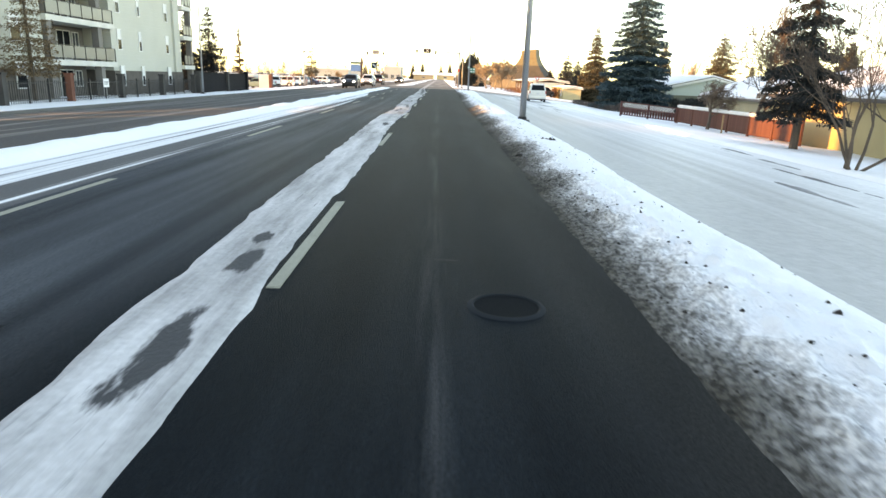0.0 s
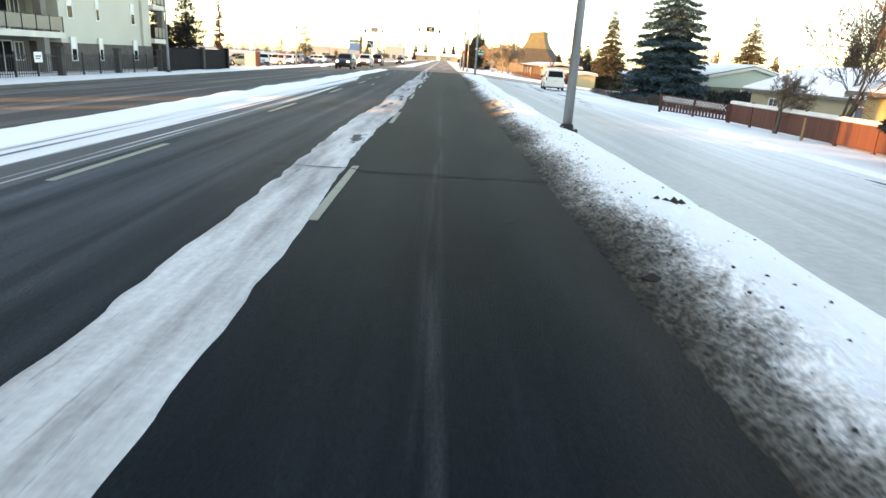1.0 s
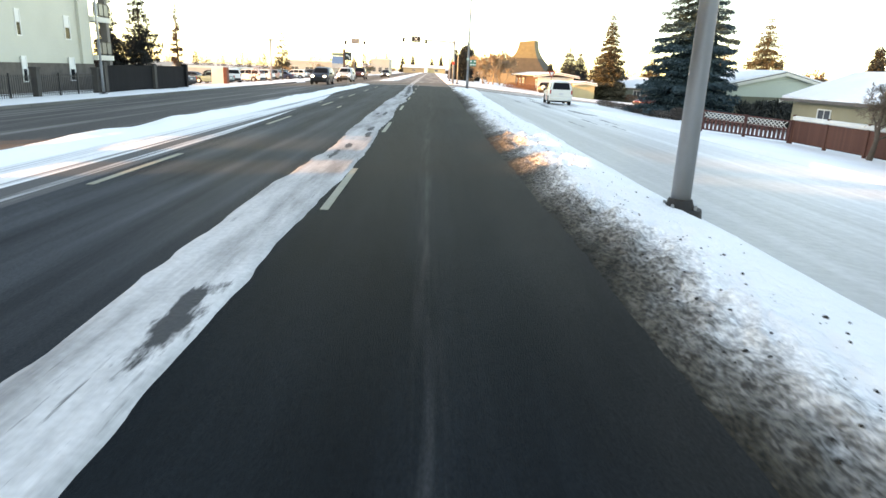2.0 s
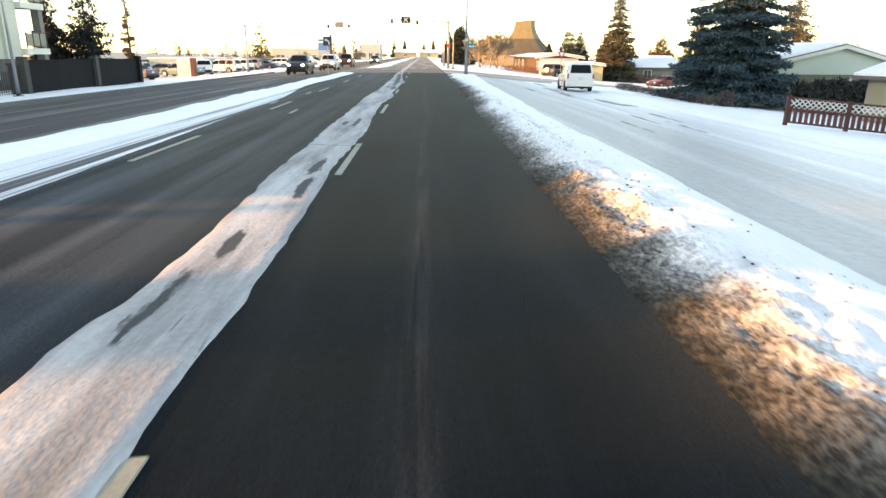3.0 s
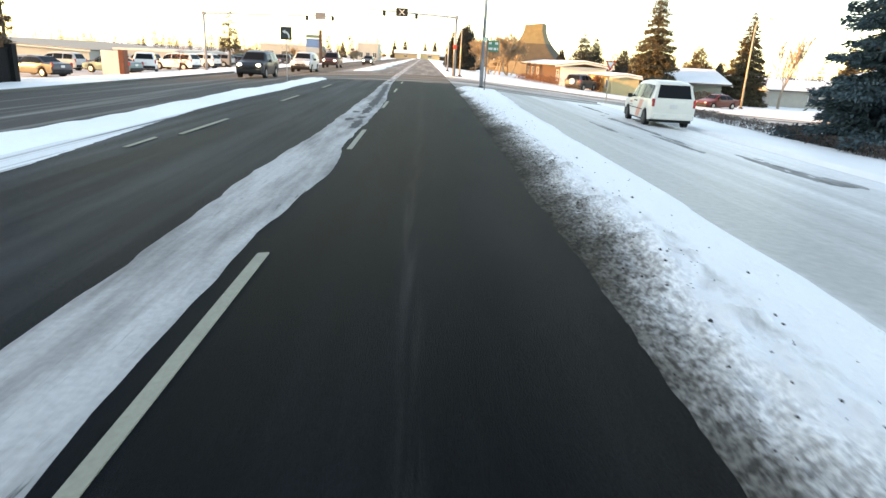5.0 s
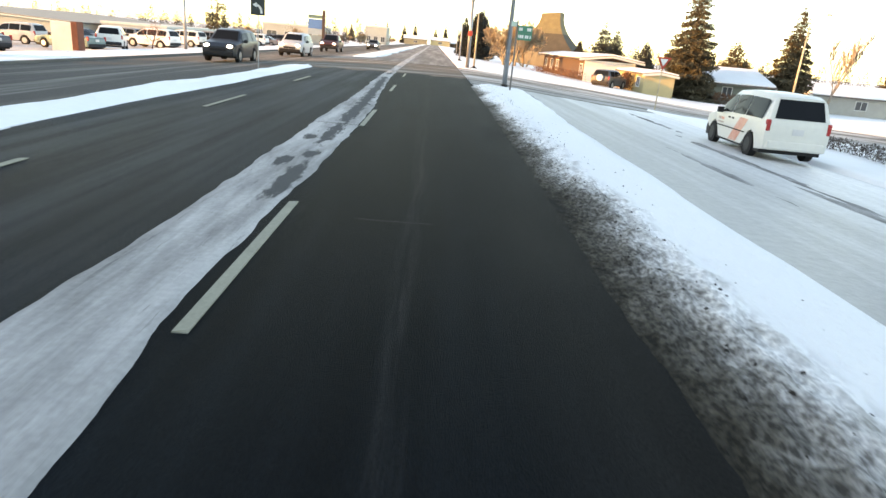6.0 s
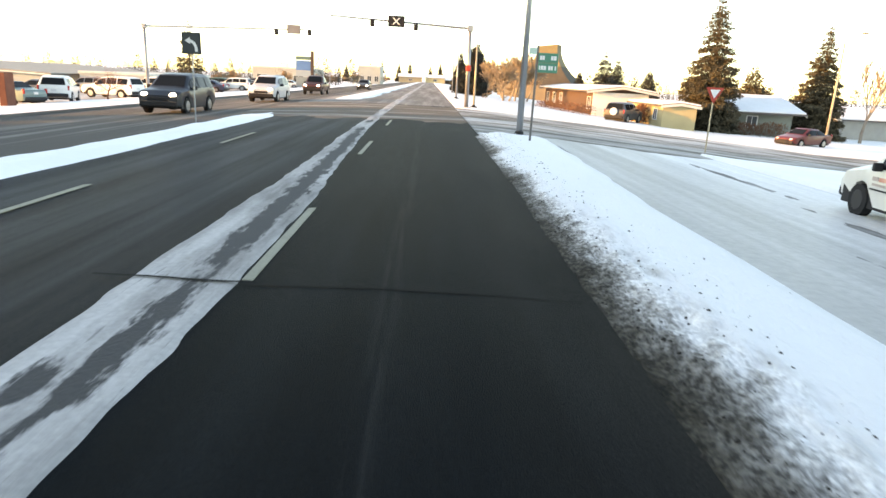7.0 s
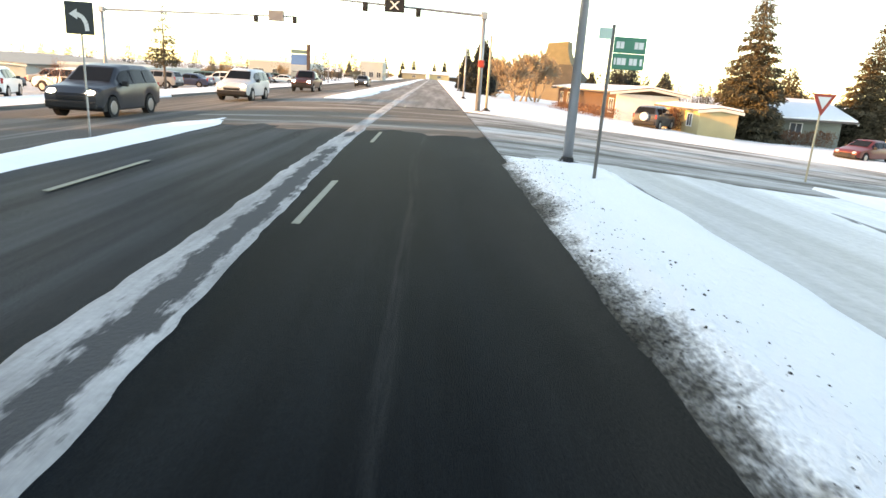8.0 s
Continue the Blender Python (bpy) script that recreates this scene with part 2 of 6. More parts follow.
    l.new(pale.outputs["Result"], mix.inputs["A"])
    # tone lowered along y in place of the camera's exposure drop, mottled by damp
    exposure_drop = node(t, "ShaderNodeMapRange", From_Min=26.0, From_Max=42.0, To_Min=1.08, To_Max=0.72)
    l.new(split.outputs["Y"], exposure_drop.inputs["Value"])
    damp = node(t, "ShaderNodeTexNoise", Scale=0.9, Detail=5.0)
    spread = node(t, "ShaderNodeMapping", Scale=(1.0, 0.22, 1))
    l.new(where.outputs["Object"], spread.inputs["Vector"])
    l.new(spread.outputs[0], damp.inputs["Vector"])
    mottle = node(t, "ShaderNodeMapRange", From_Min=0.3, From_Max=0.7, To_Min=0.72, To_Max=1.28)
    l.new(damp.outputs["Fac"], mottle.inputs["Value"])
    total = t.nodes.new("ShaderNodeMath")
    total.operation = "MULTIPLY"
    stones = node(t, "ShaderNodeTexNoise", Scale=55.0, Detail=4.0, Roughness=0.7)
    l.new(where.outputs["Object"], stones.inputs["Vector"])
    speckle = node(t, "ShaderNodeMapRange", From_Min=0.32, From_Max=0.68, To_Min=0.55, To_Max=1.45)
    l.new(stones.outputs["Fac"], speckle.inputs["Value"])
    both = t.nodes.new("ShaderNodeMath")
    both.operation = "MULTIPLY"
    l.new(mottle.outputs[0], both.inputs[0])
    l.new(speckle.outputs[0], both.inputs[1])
    l.new(exposure_drop.outputs[0], total.inputs[0])
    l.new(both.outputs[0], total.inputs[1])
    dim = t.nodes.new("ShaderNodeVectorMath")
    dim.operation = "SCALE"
    # brown dust blown out of the ploughed berm
    fringe = node(t, "ShaderNodeMapRange", From_Min=-0.25, From_Max=0.75, To_Min=0.0, To_Max=1.1)
    l.new(split.outputs["X"], fringe.inputs["Value"])
    dusted = t.nodes.new("ShaderNodeMath")
    dusted.operation = "MULTIPLY"
    l.new(fringe.outputs[0], dusted.inputs[0])
    l.new(damp.outputs["Fac"], dusted.inputs[1])
    dust = t.nodes.new("ShaderNodeMix")
    dust.data_type = "RGBA"
    dust.inputs["B"].default_value = (0.040, 0.036, 0.030, 1)
    l.new(dusted.outputs[0], dust.inputs["Factor"])
    l.new(mix.outputs["Result"], dust.inputs["A"])
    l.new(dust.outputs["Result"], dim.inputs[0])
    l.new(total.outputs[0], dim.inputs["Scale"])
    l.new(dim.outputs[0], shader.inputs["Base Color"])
    return m


def strip_snow():
    """Trodden snow worn through to asphalt where the mesh's "bare" value is high, with short dark streaks along the road."""
    m = layered("trodden_snow", (0.25, 0.243, 0.236), (0.60, 0.585, 0.575), 0.35, 0.60, 0.8, 2.4, (1.0, 0.12, 1), 0.6, 35)
    t = m.node_tree
    l = t.links
    shader = t.nodes["Principled BSDF"]
    before = shader.inputs["Base Color"].links[0].from_socket
    where = t.nodes["Texture Coordinate"]
    worn = t.nodes.new("ShaderNodeAttribute")
    worn.attribute_name = "bare"

    def grain(scale, stretch):
        lay = node(t, "ShaderNodeMapping", Scale=stretch)
        l.new(where.outputs["Object"], lay.inputs["Vector"])
        tex = node(t, "ShaderNodeTexNoise", Scale=scale, Detail=7.0, Roughness=0.65)
        l.new(lay.outputs[0], tex.inputs["Vector"])
        return tex.outputs["Fac"]

    def maths(kind, a, b):
        q = t.nodes.new("ShaderNodeMath")
        q.operation = kind
        for k, v in enumerate((a, b)):
            if isinstance(v, (int, float)):
                q.inputs[k].default_value = v
            else:
                l.new(v, q.inputs[k])
        return q.outputs[0]

    def span(v, a, b, c=0.0, d=1.0):
        r = node(t, "ShaderNodeMapRange", From_Min=a, From_Max=b, To_Min=c, To_Max=d)
        l.new(v, r.inputs["Value"])
        return r.outputs[0]

    patch = span(maths("ADD", worn.outputs["Fac"], span(grain(9.0, (1, 0.22, 1)), 0.2, 0.8, -0.55, 0.55)), 0.42, 0.66)
    streak = maths("MULTIPLY", span(grain(1.0, (16, 1.1, 1)), 0.60, 0.68), span(grain(0.8, (1, 0.4, 1)), 0.42, 0.60))
    cover = maths("MAXIMUM", patch, maths("MULTIPLY", streak, 0.75))
    mix = t.nodes.new("ShaderNodeMix")
    mix.data_type = "RGBA"
    mix.inputs["B"].default_value = (0.027, 0.030, 0.033, 1)
    l.new(cover, mix.inputs["Factor"])
    # darker towards the junction: dirt plus the exposure drop; brown tyre smears along the road
    split = t.nodes.new("ShaderNodeSeparateXYZ")
    l.new(where.outputs["Object"], split.inputs[0])
    grime_and_dim = maths("MULTIPLY", span(split.outputs["Y"], 20, 36, 1.02, 0.76), span(grain(1.3, (3.0, 0.10, 1)), 0.35, 0.7, 1.08, 0.80))
    dim = t.nodes.new("ShaderNodeVectorMath")
    dim.operation = "SCALE"
    l.new(before, dim.inputs[0])
    l.new(grime_and_dim, dim.inputs["Scale"])
    l.new(dim.outputs[0], mix.inputs["A"])
    l.new(mix.outputs["Result"], shader.inputs["Base Color"])
    return m


STRIP = strip_snow()
VERGE = berm()
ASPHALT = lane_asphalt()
SLUSH = layered("dark_slush", (0.13, 0.128, 0.124), (0.38, 0.375, 0.37), 0.4, 0.7, 0.7, 3.0, (1.0, 0.2, 1), 0.5, 40)
DIRTY = layered("dirty_snow", (0.24, 0.24, 0.235), (0.52, 0.525, 0.53), 0.34, 0.58, 0.8, 2.4, (1.0, 0.12, 1), 0.6, 35)
ASPHALT_DARK = material("dark_hollow", (0.0068, 0.0080, 0.0085), 0.95)
ASPHALT_DARK.node_tree.nodes["Principled BSDF"].inputs["Specular IOR Level"].default_value = 0.03
TAR = material("tar", (0.004, 0.004, 0.0045), 0.95)
PAINT = material("road_paint", (0.38, 0.37, 0.29), 0.7, second=(0.17, 0.165, 0.135), scale=6, spread=0.7, fine=0.5)
CONCRETE = material("concrete", (0.42, 0.41, 0.39), 0.85, second=(0.26, 0.26, 0.25), scale=2, bump=0.3)
KERB = material("dirty_kerb", (0.17, 0.165, 0.155), 0.9, second=(0.09, 0.088, 0.083), scale=2, bump=0.3)
STEEL = material("galvanised_steel", (0.34, 0.35, 0.36), 0.45, 0.6, second=(0.24, 0.25, 0.26), scale=3, spread=0.8)
IRON = material("black_iron", (0.02, 0.02, 0.022), 0.5, 0.3)
GLASS = material("dark_glass", (0.012, 0.014, 0.017), 0.05, second=(0.008, 0.010, 0.012))
GLASS.node_tree.nodes["Principled BSDF"].inputs["Specular IOR Level"].default_value = 0.08
PANE = material("window_glass", (0.10, 0.11, 0.12), 0.06, second=(0.05, 0.055, 0.06), scale=1)
RUBBER = material("tyre_rubber", (0.022, 0.022, 0.023), 0.85)
RIM = material("wheel_metal", (0.35, 0.35, 0.36), 0.35, 0.8)
BLACK = material("black_plastic", (0.025, 0.025, 0.027), 0.6)
BARK = material("bark", (0.13, 0.10, 0.08), 0.9, second=(0.07, 0.055, 0.045), scale=8, bump=0.6)
TWIG = material("twigs", (0.20, 0.145, 0.11), 0.9, second=(0.12, 0.09, 0.07))
PALE_BARK = material("pale_bark", (0.34, 0.30, 0.25), 0.9, second=(0.18, 0.15, 0.13), scale=6, bump=0.5)
BLUE_NEEDLES = material("blue_spruce_needles", (0.060, 0.110, 0.125), 0.85, second=(0.028, 0.055, 0.066), scale=3, spread=0.7)
# the brown of these needles includes the low sun's warmth
SUNWARM_NEEDLES = material("sunwarm_spruce_needles", (0.135, 0.113, 0.072), 0.85, second=(0.062, 0.056, 0.040), scale=3, spread=0.7)
DARK_NEEDLES = material("dark_spruce_needles", (0.062, 0.066, 0.060), 0.85, second=(0.030, 0.034, 0.032), scale=3, spread=0.7)
RED_LAMP = material("red_lamp", (0.45, 0.03, 0.03), 0.25)
WHITE_LAMP = material("clear_lamp", (0.75, 0.75, 0.72), 0.15)
HEADLIGHT = glow("lit_headlight", (1.0, 0.93, 0.78), 9.0)

# ---- tools ----
CROSS = [(-300, -3.4), (-80, -3.0), (-50, -2.2), (-40, -1.7), (-30, -1.25), (-23, -0.95), (-15, -0.55), (-7.5, -0.1), (-4.5, 0), (1.2, 0), (2.2, -0.06), (3.7, -0.14),
         (5.2, -0.27), (7.4, -0.46), (9.4, -0.60), (12.7, -0.88), (17, -1.2), (24, -1.8), (35, -2.3), (45, -2.6), (60, -2.8), (300, -3.0)]
CX, CZ = [p[0] for p in CROSS], [p[1] for p in CROSS]


def lie(x):
    """How the land lies across the road."""
    return np.interp(x, CX, CZ)


def wave(x, y, seed=0):
    """Smooth noise on a unit lattice, 0 to 1."""
    xi, yi = np.floor(x).astype(int), np.floor(y).astype(int)
    fx, fy = x - xi, y - yi
    fx, fy = fx * fx * (3 - 2 * fx), fy * fy * (3 - 2 * fy)

    def pick(a, b):
        h = (a * 374761393 + b * 668265263 + seed * 974634777) & 0x7FFFFFFF
        h = ((h ^ (h >> 13)) * 1274126177) & 0x7FFFFFFF
        return ((h ^ (h >> 16)) & 0xFFFF) / 65535.0

    return (pick(xi, yi) * (1 - fx) + pick(xi + 1, yi) * fx) * (1 - fy) + (pick(xi, yi + 1) * (1 - fx) + pick(xi + 1, yi + 1) * fx) * fy


def rough(x, y, seed=0, octaves=4):
    total, size = 0, 1.0
    for i in range(octaves):
        total = total + size * wave(x * 2 ** i, y * 2 ** i, seed + i)
        size *= 0.5
    return total / (2 - 0.5 ** (octaves - 1))


def raw_mesh(name, verts, faces, material_, smooth=False):
    mesh = bpy.data.meshes.new(name)
    mesh.from_pydata([tuple(v) for v in verts], [], faces)
    mesh.materials.append(material_)
    if smooth:
        mesh.polygons.foreach_set("use_smooth", [True] * len(mesh.polygons))
    mesh.update()
    return mesh


def field(name, xs, ys, height, material_, smooth=True):
    """A sheet over a grid, its height given by a function of x and y arrays."""
    X, Y = np.meshgrid(np.array(xs, float), np.array(ys, float))
    Z = height(X, Y)
    w = len(xs)
    verts = np.stack([X.ravel(), Y.ravel(), Z.ravel()], 1)
    faces = [(j * w + i, j * w + i + 1, (j + 1) * w + i + 1, (j + 1) * w + i) for j in range(len(ys) - 1) for i in range(w - 1)]
    return new(name, raw_mesh(name, verts, faces, material_, smooth))


def thing(name, label, category, at=(0, 0, 0), turn=0, group="", kind="", size=1.0):
    ob = new(name)
    ob.empty_display_size = 0.2
    ob.matrix_basis = pose(*at, 0, 0, turn) @ Matrix.Diagonal((size, size, size, 1))
    return tagged(ob, label, category, group, kind)


def part(name, bm, material_, parent, label="", smooth=False):
    mesh = bpy.data.meshes.new(name)
    bmesh.ops.recalc_face_normals(bm, faces=bm.faces)
    bm.to_mesh(mesh)
    bm.free()
    mesh.materials.append(material_)
    if smooth:
        mesh.polygons.foreach_set("use_smooth", [True] * len(mesh.polygons))
    ob = new(name, mesh)
    ob.parent = parent
    return tagged(ob, label)


def shared(name, mesh, parent, m=None, label=""):
    ob = new(name, mesh)
    ob.parent = parent
    if m:
        ob.matrix_basis = m
    return tagged(ob, label)


def box(bm, x0, y0, z0, x1, y1, z1, bevel=0.0):
    made = bmesh.ops.create_cube(bm, size=1.0, matrix=Matrix.Translation(((x0 + x1) / 2, (y0 + y1) / 2, (z0 + z1) / 2)) @ Matrix.Diagonal((x1 - x0, y1 - y0, z1 - z0, 1)))
    if bevel:
        edges = list({e for v in made["verts"] for e in v.link_edges})
        bmesh.ops.bevel(bm, geom=edges, offset=bevel, segments=2, affect="EDGES", profile=0.5)
    return bm


def boxes(*rows, bevel=0.0):
    bm = bmesh.new()
    for r in rows:
        box(bm, *r, bevel=bevel)
    return bm


def tube(bm, a, b, r0, r1=None, sides=12, caps=True):
    a, b = Vector(a), Vector(b)
    r1 = r0 if r1 is None else r1
    turn = (b - a).to_track_quat("Z", "Y").to_matrix().to_4x4()
    bmesh.ops.create_cone(bm, cap_ends=caps, segments=sides, radius1=r0, radius2=max(r1, 1e-4), depth=(b - a).length, matrix=Matrix.Translation((a + b) / 2) @ turn)
    return bm


def tubes(*rows, sides=12):
    bm = bmesh.new()
    for r in rows:
        tube(bm, *r, sides=sides)
    return bm


def slab(bm, outline, axis, low, high):
    """A flat outline [(u, v)] given depth along x, y or z."""
    def place(u, v, w):
        return {"x": (w, u, v), "y": (u, w, v), "z": (u, v, w)}[axis]

    a = [bm.verts.new(place(u, v, low)) for u, v in outline]
    b = [bm.verts.new(place(u, v, high)) for u, v in outline]
    bm.faces.new(a)
    bm.faces.new(b)
    for i in range(len(a)):
        j = (i + 1) % len(a)
        bm.faces.new((a[i], a[j], b[j], b[i]))
    return bm


def steps(a, b, d):
    return np.linspace(a, b, max(2, int(round((b - a) / d)) + 1))

# ---- ground, roads, snow ----
ROAD_W, ROAD_E = -17.5, 1.05
SERVICE_W, SERVICE_E = 3.1, 9.7
STREET_S, STREET_N = 80.5, 97.0


def ground_height(x, y):
    base = lie(x)
    street = (y > STREET_S - 0.2) & (y < STREET_N + 0.2) & (x > 0)
    road = ((x > ROAD_W - 0.05) & (x < ROAD_E + 0.05)) | ((x > SERVICE_W - 0.3) & (x < SERVICE_E) & (y < STREET_N)) | street
    road = road | ((x > 0) & (x < SERVICE_W) & (y < 81))
    lot = (x < -24.5) & (y > 84) & (y < 240)
    return np.where(road | lot, base - 0.08, base + 0.10 + 0.10 * (rough(x * 0.35, y * 0.35, 5) - 0.5) * (np.abs(x) < 70))


gx = sorted([-900, -300, -120, -80, -60, -50, ROAD_W - 0.08, ROAD_W - 0.02, ROAD_E + 0.02, ROAD_E + 0.1, SERVICE_W - 0.32, SERVICE_W - 0.28, SERVICE_E - 0.05, SERVICE_E + 0.05, -24.55, -24.45, 60, 80, 120, 300, 900]
            + list(steps(-40, -25, 1.0)) + list(steps(-24, -18, 0.6)) + [-15, -11, -7.5, -4.5, -1, 1.9, 5.2, 7.4] + list(steps(10.2, 44, 0.7)))
gy = sorted([-300, -120, -60, -30, 83.9, 84.1, 240, 300, 400, 600, 1000, 1500] + list(steps(-10, 79.5, 0.8)) + [STREET_S - 0.25, STREET_S - 0.15, 83, 88, 93, STREET_N + 0.15, STREET_N + 0.25] + list(steps(99, 220, 2.0)))
ground = tagged(field("ground", gx, gy, ground_height, SNOW), "uneven trodden snow over flat winter lawns", "snow", kind="structure")
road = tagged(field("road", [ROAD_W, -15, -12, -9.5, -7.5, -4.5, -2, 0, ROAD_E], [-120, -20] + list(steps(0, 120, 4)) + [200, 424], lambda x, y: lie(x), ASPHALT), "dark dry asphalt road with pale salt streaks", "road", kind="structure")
opposite = tagged(field("opposite_road", [ROAD_W + 0.02, -15, -12, -9.6, -7.8], [-120, 0, 40, 80, 120, 300, 424], lambda x, y: lie(x) + 0.006, OPPOSITE), "salt-stained grey asphalt of the oncoming lanes", "road", kind="structure")
lot = tagged(field("parking_lot", [-90, -80, -40, -30, -24.6], [84.2, 140, 239], lambda x, y: lie(x) - 0.02, DIRTY), "parking lot under packed grey snow", "parking lot", kind="structure")
street = tagged(field("side_street", [ROAD_E, 2.2, 3.7, 5.2, 7.4, 9.4, 12.7, 17, 24, 35, 60, 120], list(steps(76.0, STREET_N, 0.7)), lambda x, y: lie(x) + 0.016 - 0.06 * np.clip(79.2 + 2.4 * (rough(x * 0.6, y * 0.4, 61) - 0.5) - y, 0, 1), STREETSNOW), "brown slushy asphalt of a side street with snow patches", "street", kind="structure")
far_road = tagged(field("far_road", [-9.4, -7.5, -4.5, -2, ROAD_E - 0.02], list(steps(98.5, 130, 2)) + [200, 300, 424], lambda x, y: lie(x) + 0.004 + 0.004 * np.clip((y - 98.6) / 3, 0, 1), SALTED), "salt-whitened road beyond the junction", "road", kind="structure")
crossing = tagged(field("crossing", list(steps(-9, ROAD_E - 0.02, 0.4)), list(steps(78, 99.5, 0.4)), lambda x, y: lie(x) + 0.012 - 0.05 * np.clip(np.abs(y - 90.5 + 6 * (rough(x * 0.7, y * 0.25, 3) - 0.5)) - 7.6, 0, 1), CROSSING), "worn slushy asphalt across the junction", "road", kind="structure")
service = tagged(field("service_road", list(steps(1.95, SERVICE_E, 0.25)), [-120, -20] + list(steps(-5, STREET_S, 0.8)),
                       lambda x, y: lie(x) + 0.02 * (rough(x * 1.6, y * 0.12, 21) - 0.5), PACKED), "service road of smooth packed grey-white snow", "road", kind="structure")


def bank_height(x, y):
    nose = np.clip((78.2 - y) / 1.6, 0, 1) ** 0.5
    left = np.interp(y, [0, 24, 33, 41, 48, 56, 66, 75], [0.47, 0.47, 0.42, 0.48, 0.55, 0.64, 0.77, 0.78]) + 0.03 * (rough(x * 0 + 3, y * 0.5, 7) - 0.5) * 2 + (1 - nose) * 1.1
    right = np.interp(y, [0, 14, 20, 45, 57, 65, 72, 78], [2.25, 2.3, 2.55, 2.6, 2.92, 3.0, 3.35, 3.45]) + 0.10 * (rough(x * 0 + 9, y * 0.3, 8) - 0.5) * 2 - (1 - nose) * 0.6
    up = np.clip((x - left) / 0.85, 0, 1)
    down = np.clip((right - x) / 0.6, 0, 1)
    rise = (up * up * (3 - 2 * up)) * (down * down * (3 - 2 * down)) * nose
    clod = np.clip(1 - (x - 0.6) / 1.2, 0.05, 1)
    relief = (rough(x * 5, y * 2.5, 11) - 0.5) * 0.20 * clod + (rough(x * 10, y * 5.5, 12, 3) - 0.5) * 0.26 * clod + (rough(x * 1.2, y * 0.9, 13) - 0.5) * 0.10 + (rough(x * 4, y * 3, 14) - 0.5) * 0.05
    return lie(x) - 0.010 + rise * (0.17 + relief) + 0.012 * np.minimum(rise * 8, 1)


bank = tagged(field("snow_bank", list(steps(0.36, 1.7, 0.037)) + list(steps(1.8, 3.4, 0.14)), list(steps(-2, 60, 0.055)) + list(steps(60.1, 78.4, 0.1)), bank_height, VERGE),
              "snowy boulevard with a berm of ploughed gravel and slush", "snow bank", kind="structure")


BARE_SPOTS = [(-2.10, 6.35, 0.10, 0.5), (-2.14, 8.0, 0.07, 0.35), (-2.2, 8.6, 0.06, 0.2), (-2.3, 22.25, 0.09, 0.6), (-2.42, 31.35, 0.06, 0.5), (-2.5, 30.0, 0.05, 0.6), (-2.31, 34.9, 0.07, 0.6), (-2.25, 33.6, 0.06, 0.6),
              (-2.6, 40.6, 0.05, 0.5), (-2.37, 40.9, 0.05, 1.1), (-2.55, 57.4, 0.09, 0.35), (-2.62, 59.5, 0.10, 0.3), (-2.27, 56.3, 0.10, 1.0), (-2.3, 58.0, 0.10, 0.3), (-2.36, 60.2, 0.12, 1.2), (-2.75, 77.0, 0.12, 0.8), (-2.8, 81.0, 0.1, 0.8)]


def strip_edges(x, y):
    left = np.interp(y, [5, 8, 13, 20, 26, 31, 36, 42, 50, 56, 62, 70, 76, 100], [-2.43, -2.58, -2.66, -2.8, -2.9, -2.74, -2.86, -2.92, -3.0, -2.87, -2.93, -2.96, -3.08, -3.2]) + 0.04 * (rough(x * 0, y * 0.5, 31) - 0.5) * 2 + 0.05 * (wave(x * 0, y * 3.0, 33) - 0.5)
    right = np.interp(y, [5, 7, 7.6, 10.5, 11.2, 17, 20, 24, 28, 32, 35, 39, 42, 47, 50, 51.6, 52.5, 55.5, 57, 60, 64, 66, 69, 73, 78, 100],
                      [-1.77, -1.80, -1.88, -1.92, -1.88, -1.95, -2.08, -2.1, -1.96, -1.97, -2.08, -2.0, -2.1, -2.15, -1.96, -1.98, -2.1, -2.1, -2.03, -2.02, -2.06, -2.1, -2.24, -2.36, -2.55, -2.6]) + 0.03 * (rough(x * 0, y * 0.6, 32) - 0.5) * 2 + 0.03 * (wave(x * 0, y * 3.0, 34) - 0.5)
    return left, right


def strip_height(x, y):
    left, right = strip_edges(x, y)
    body = np.minimum(x - left, right - x)
    return lie(x) - 0.014 + np.clip(body * 0.5, -0.04, 0.030) + 0.008 * (rough(x * 7, y * 3, 38) - 0.5)


strip = tagged(field("snow_strip", list(steps(-3.6, -1.7, 0.05)), list(steps(1, 100, 0.1)) + list(steps(101, 400, 3)), strip_height, STRIP),
               "trodden snow strip between the lanes with bare patches", "snow", kind="structure")


def wear(x, y):
    """Where the strip is worn through, 0 to 1."""
    left, right = strip_edges(x, y)
    hole = 0
    for xc, yc, rx, ry in BARE_SPOTS:
        hole = np.maximum(hole, np.exp(-((x - xc) / (1.35 * rx)) ** 2 - ((y - yc) / (1.3 * ry)) ** 2))
    split = np.clip((y - 60.5) / 2, 0, 1) * np.clip((79 - y) / 4, 0, 1)
    middle = np.exp(-((x - (left * 0.38 + right * 0.62)) / 0.19) ** 2) * split * 0.95
    return np.clip(np.maximum(hole, middle), 0, 1)


spots = np.empty(len(strip.data.vertices) * 3)
strip.data.vertices.foreach_get("co", spots)
spots = spots.reshape(-1, 3)
strip.data.attributes.new("bare", "FLOAT", "POINT").data.foreach_set("value", wear(spots[:, 0], spots[:, 1]).astype(np.float32))


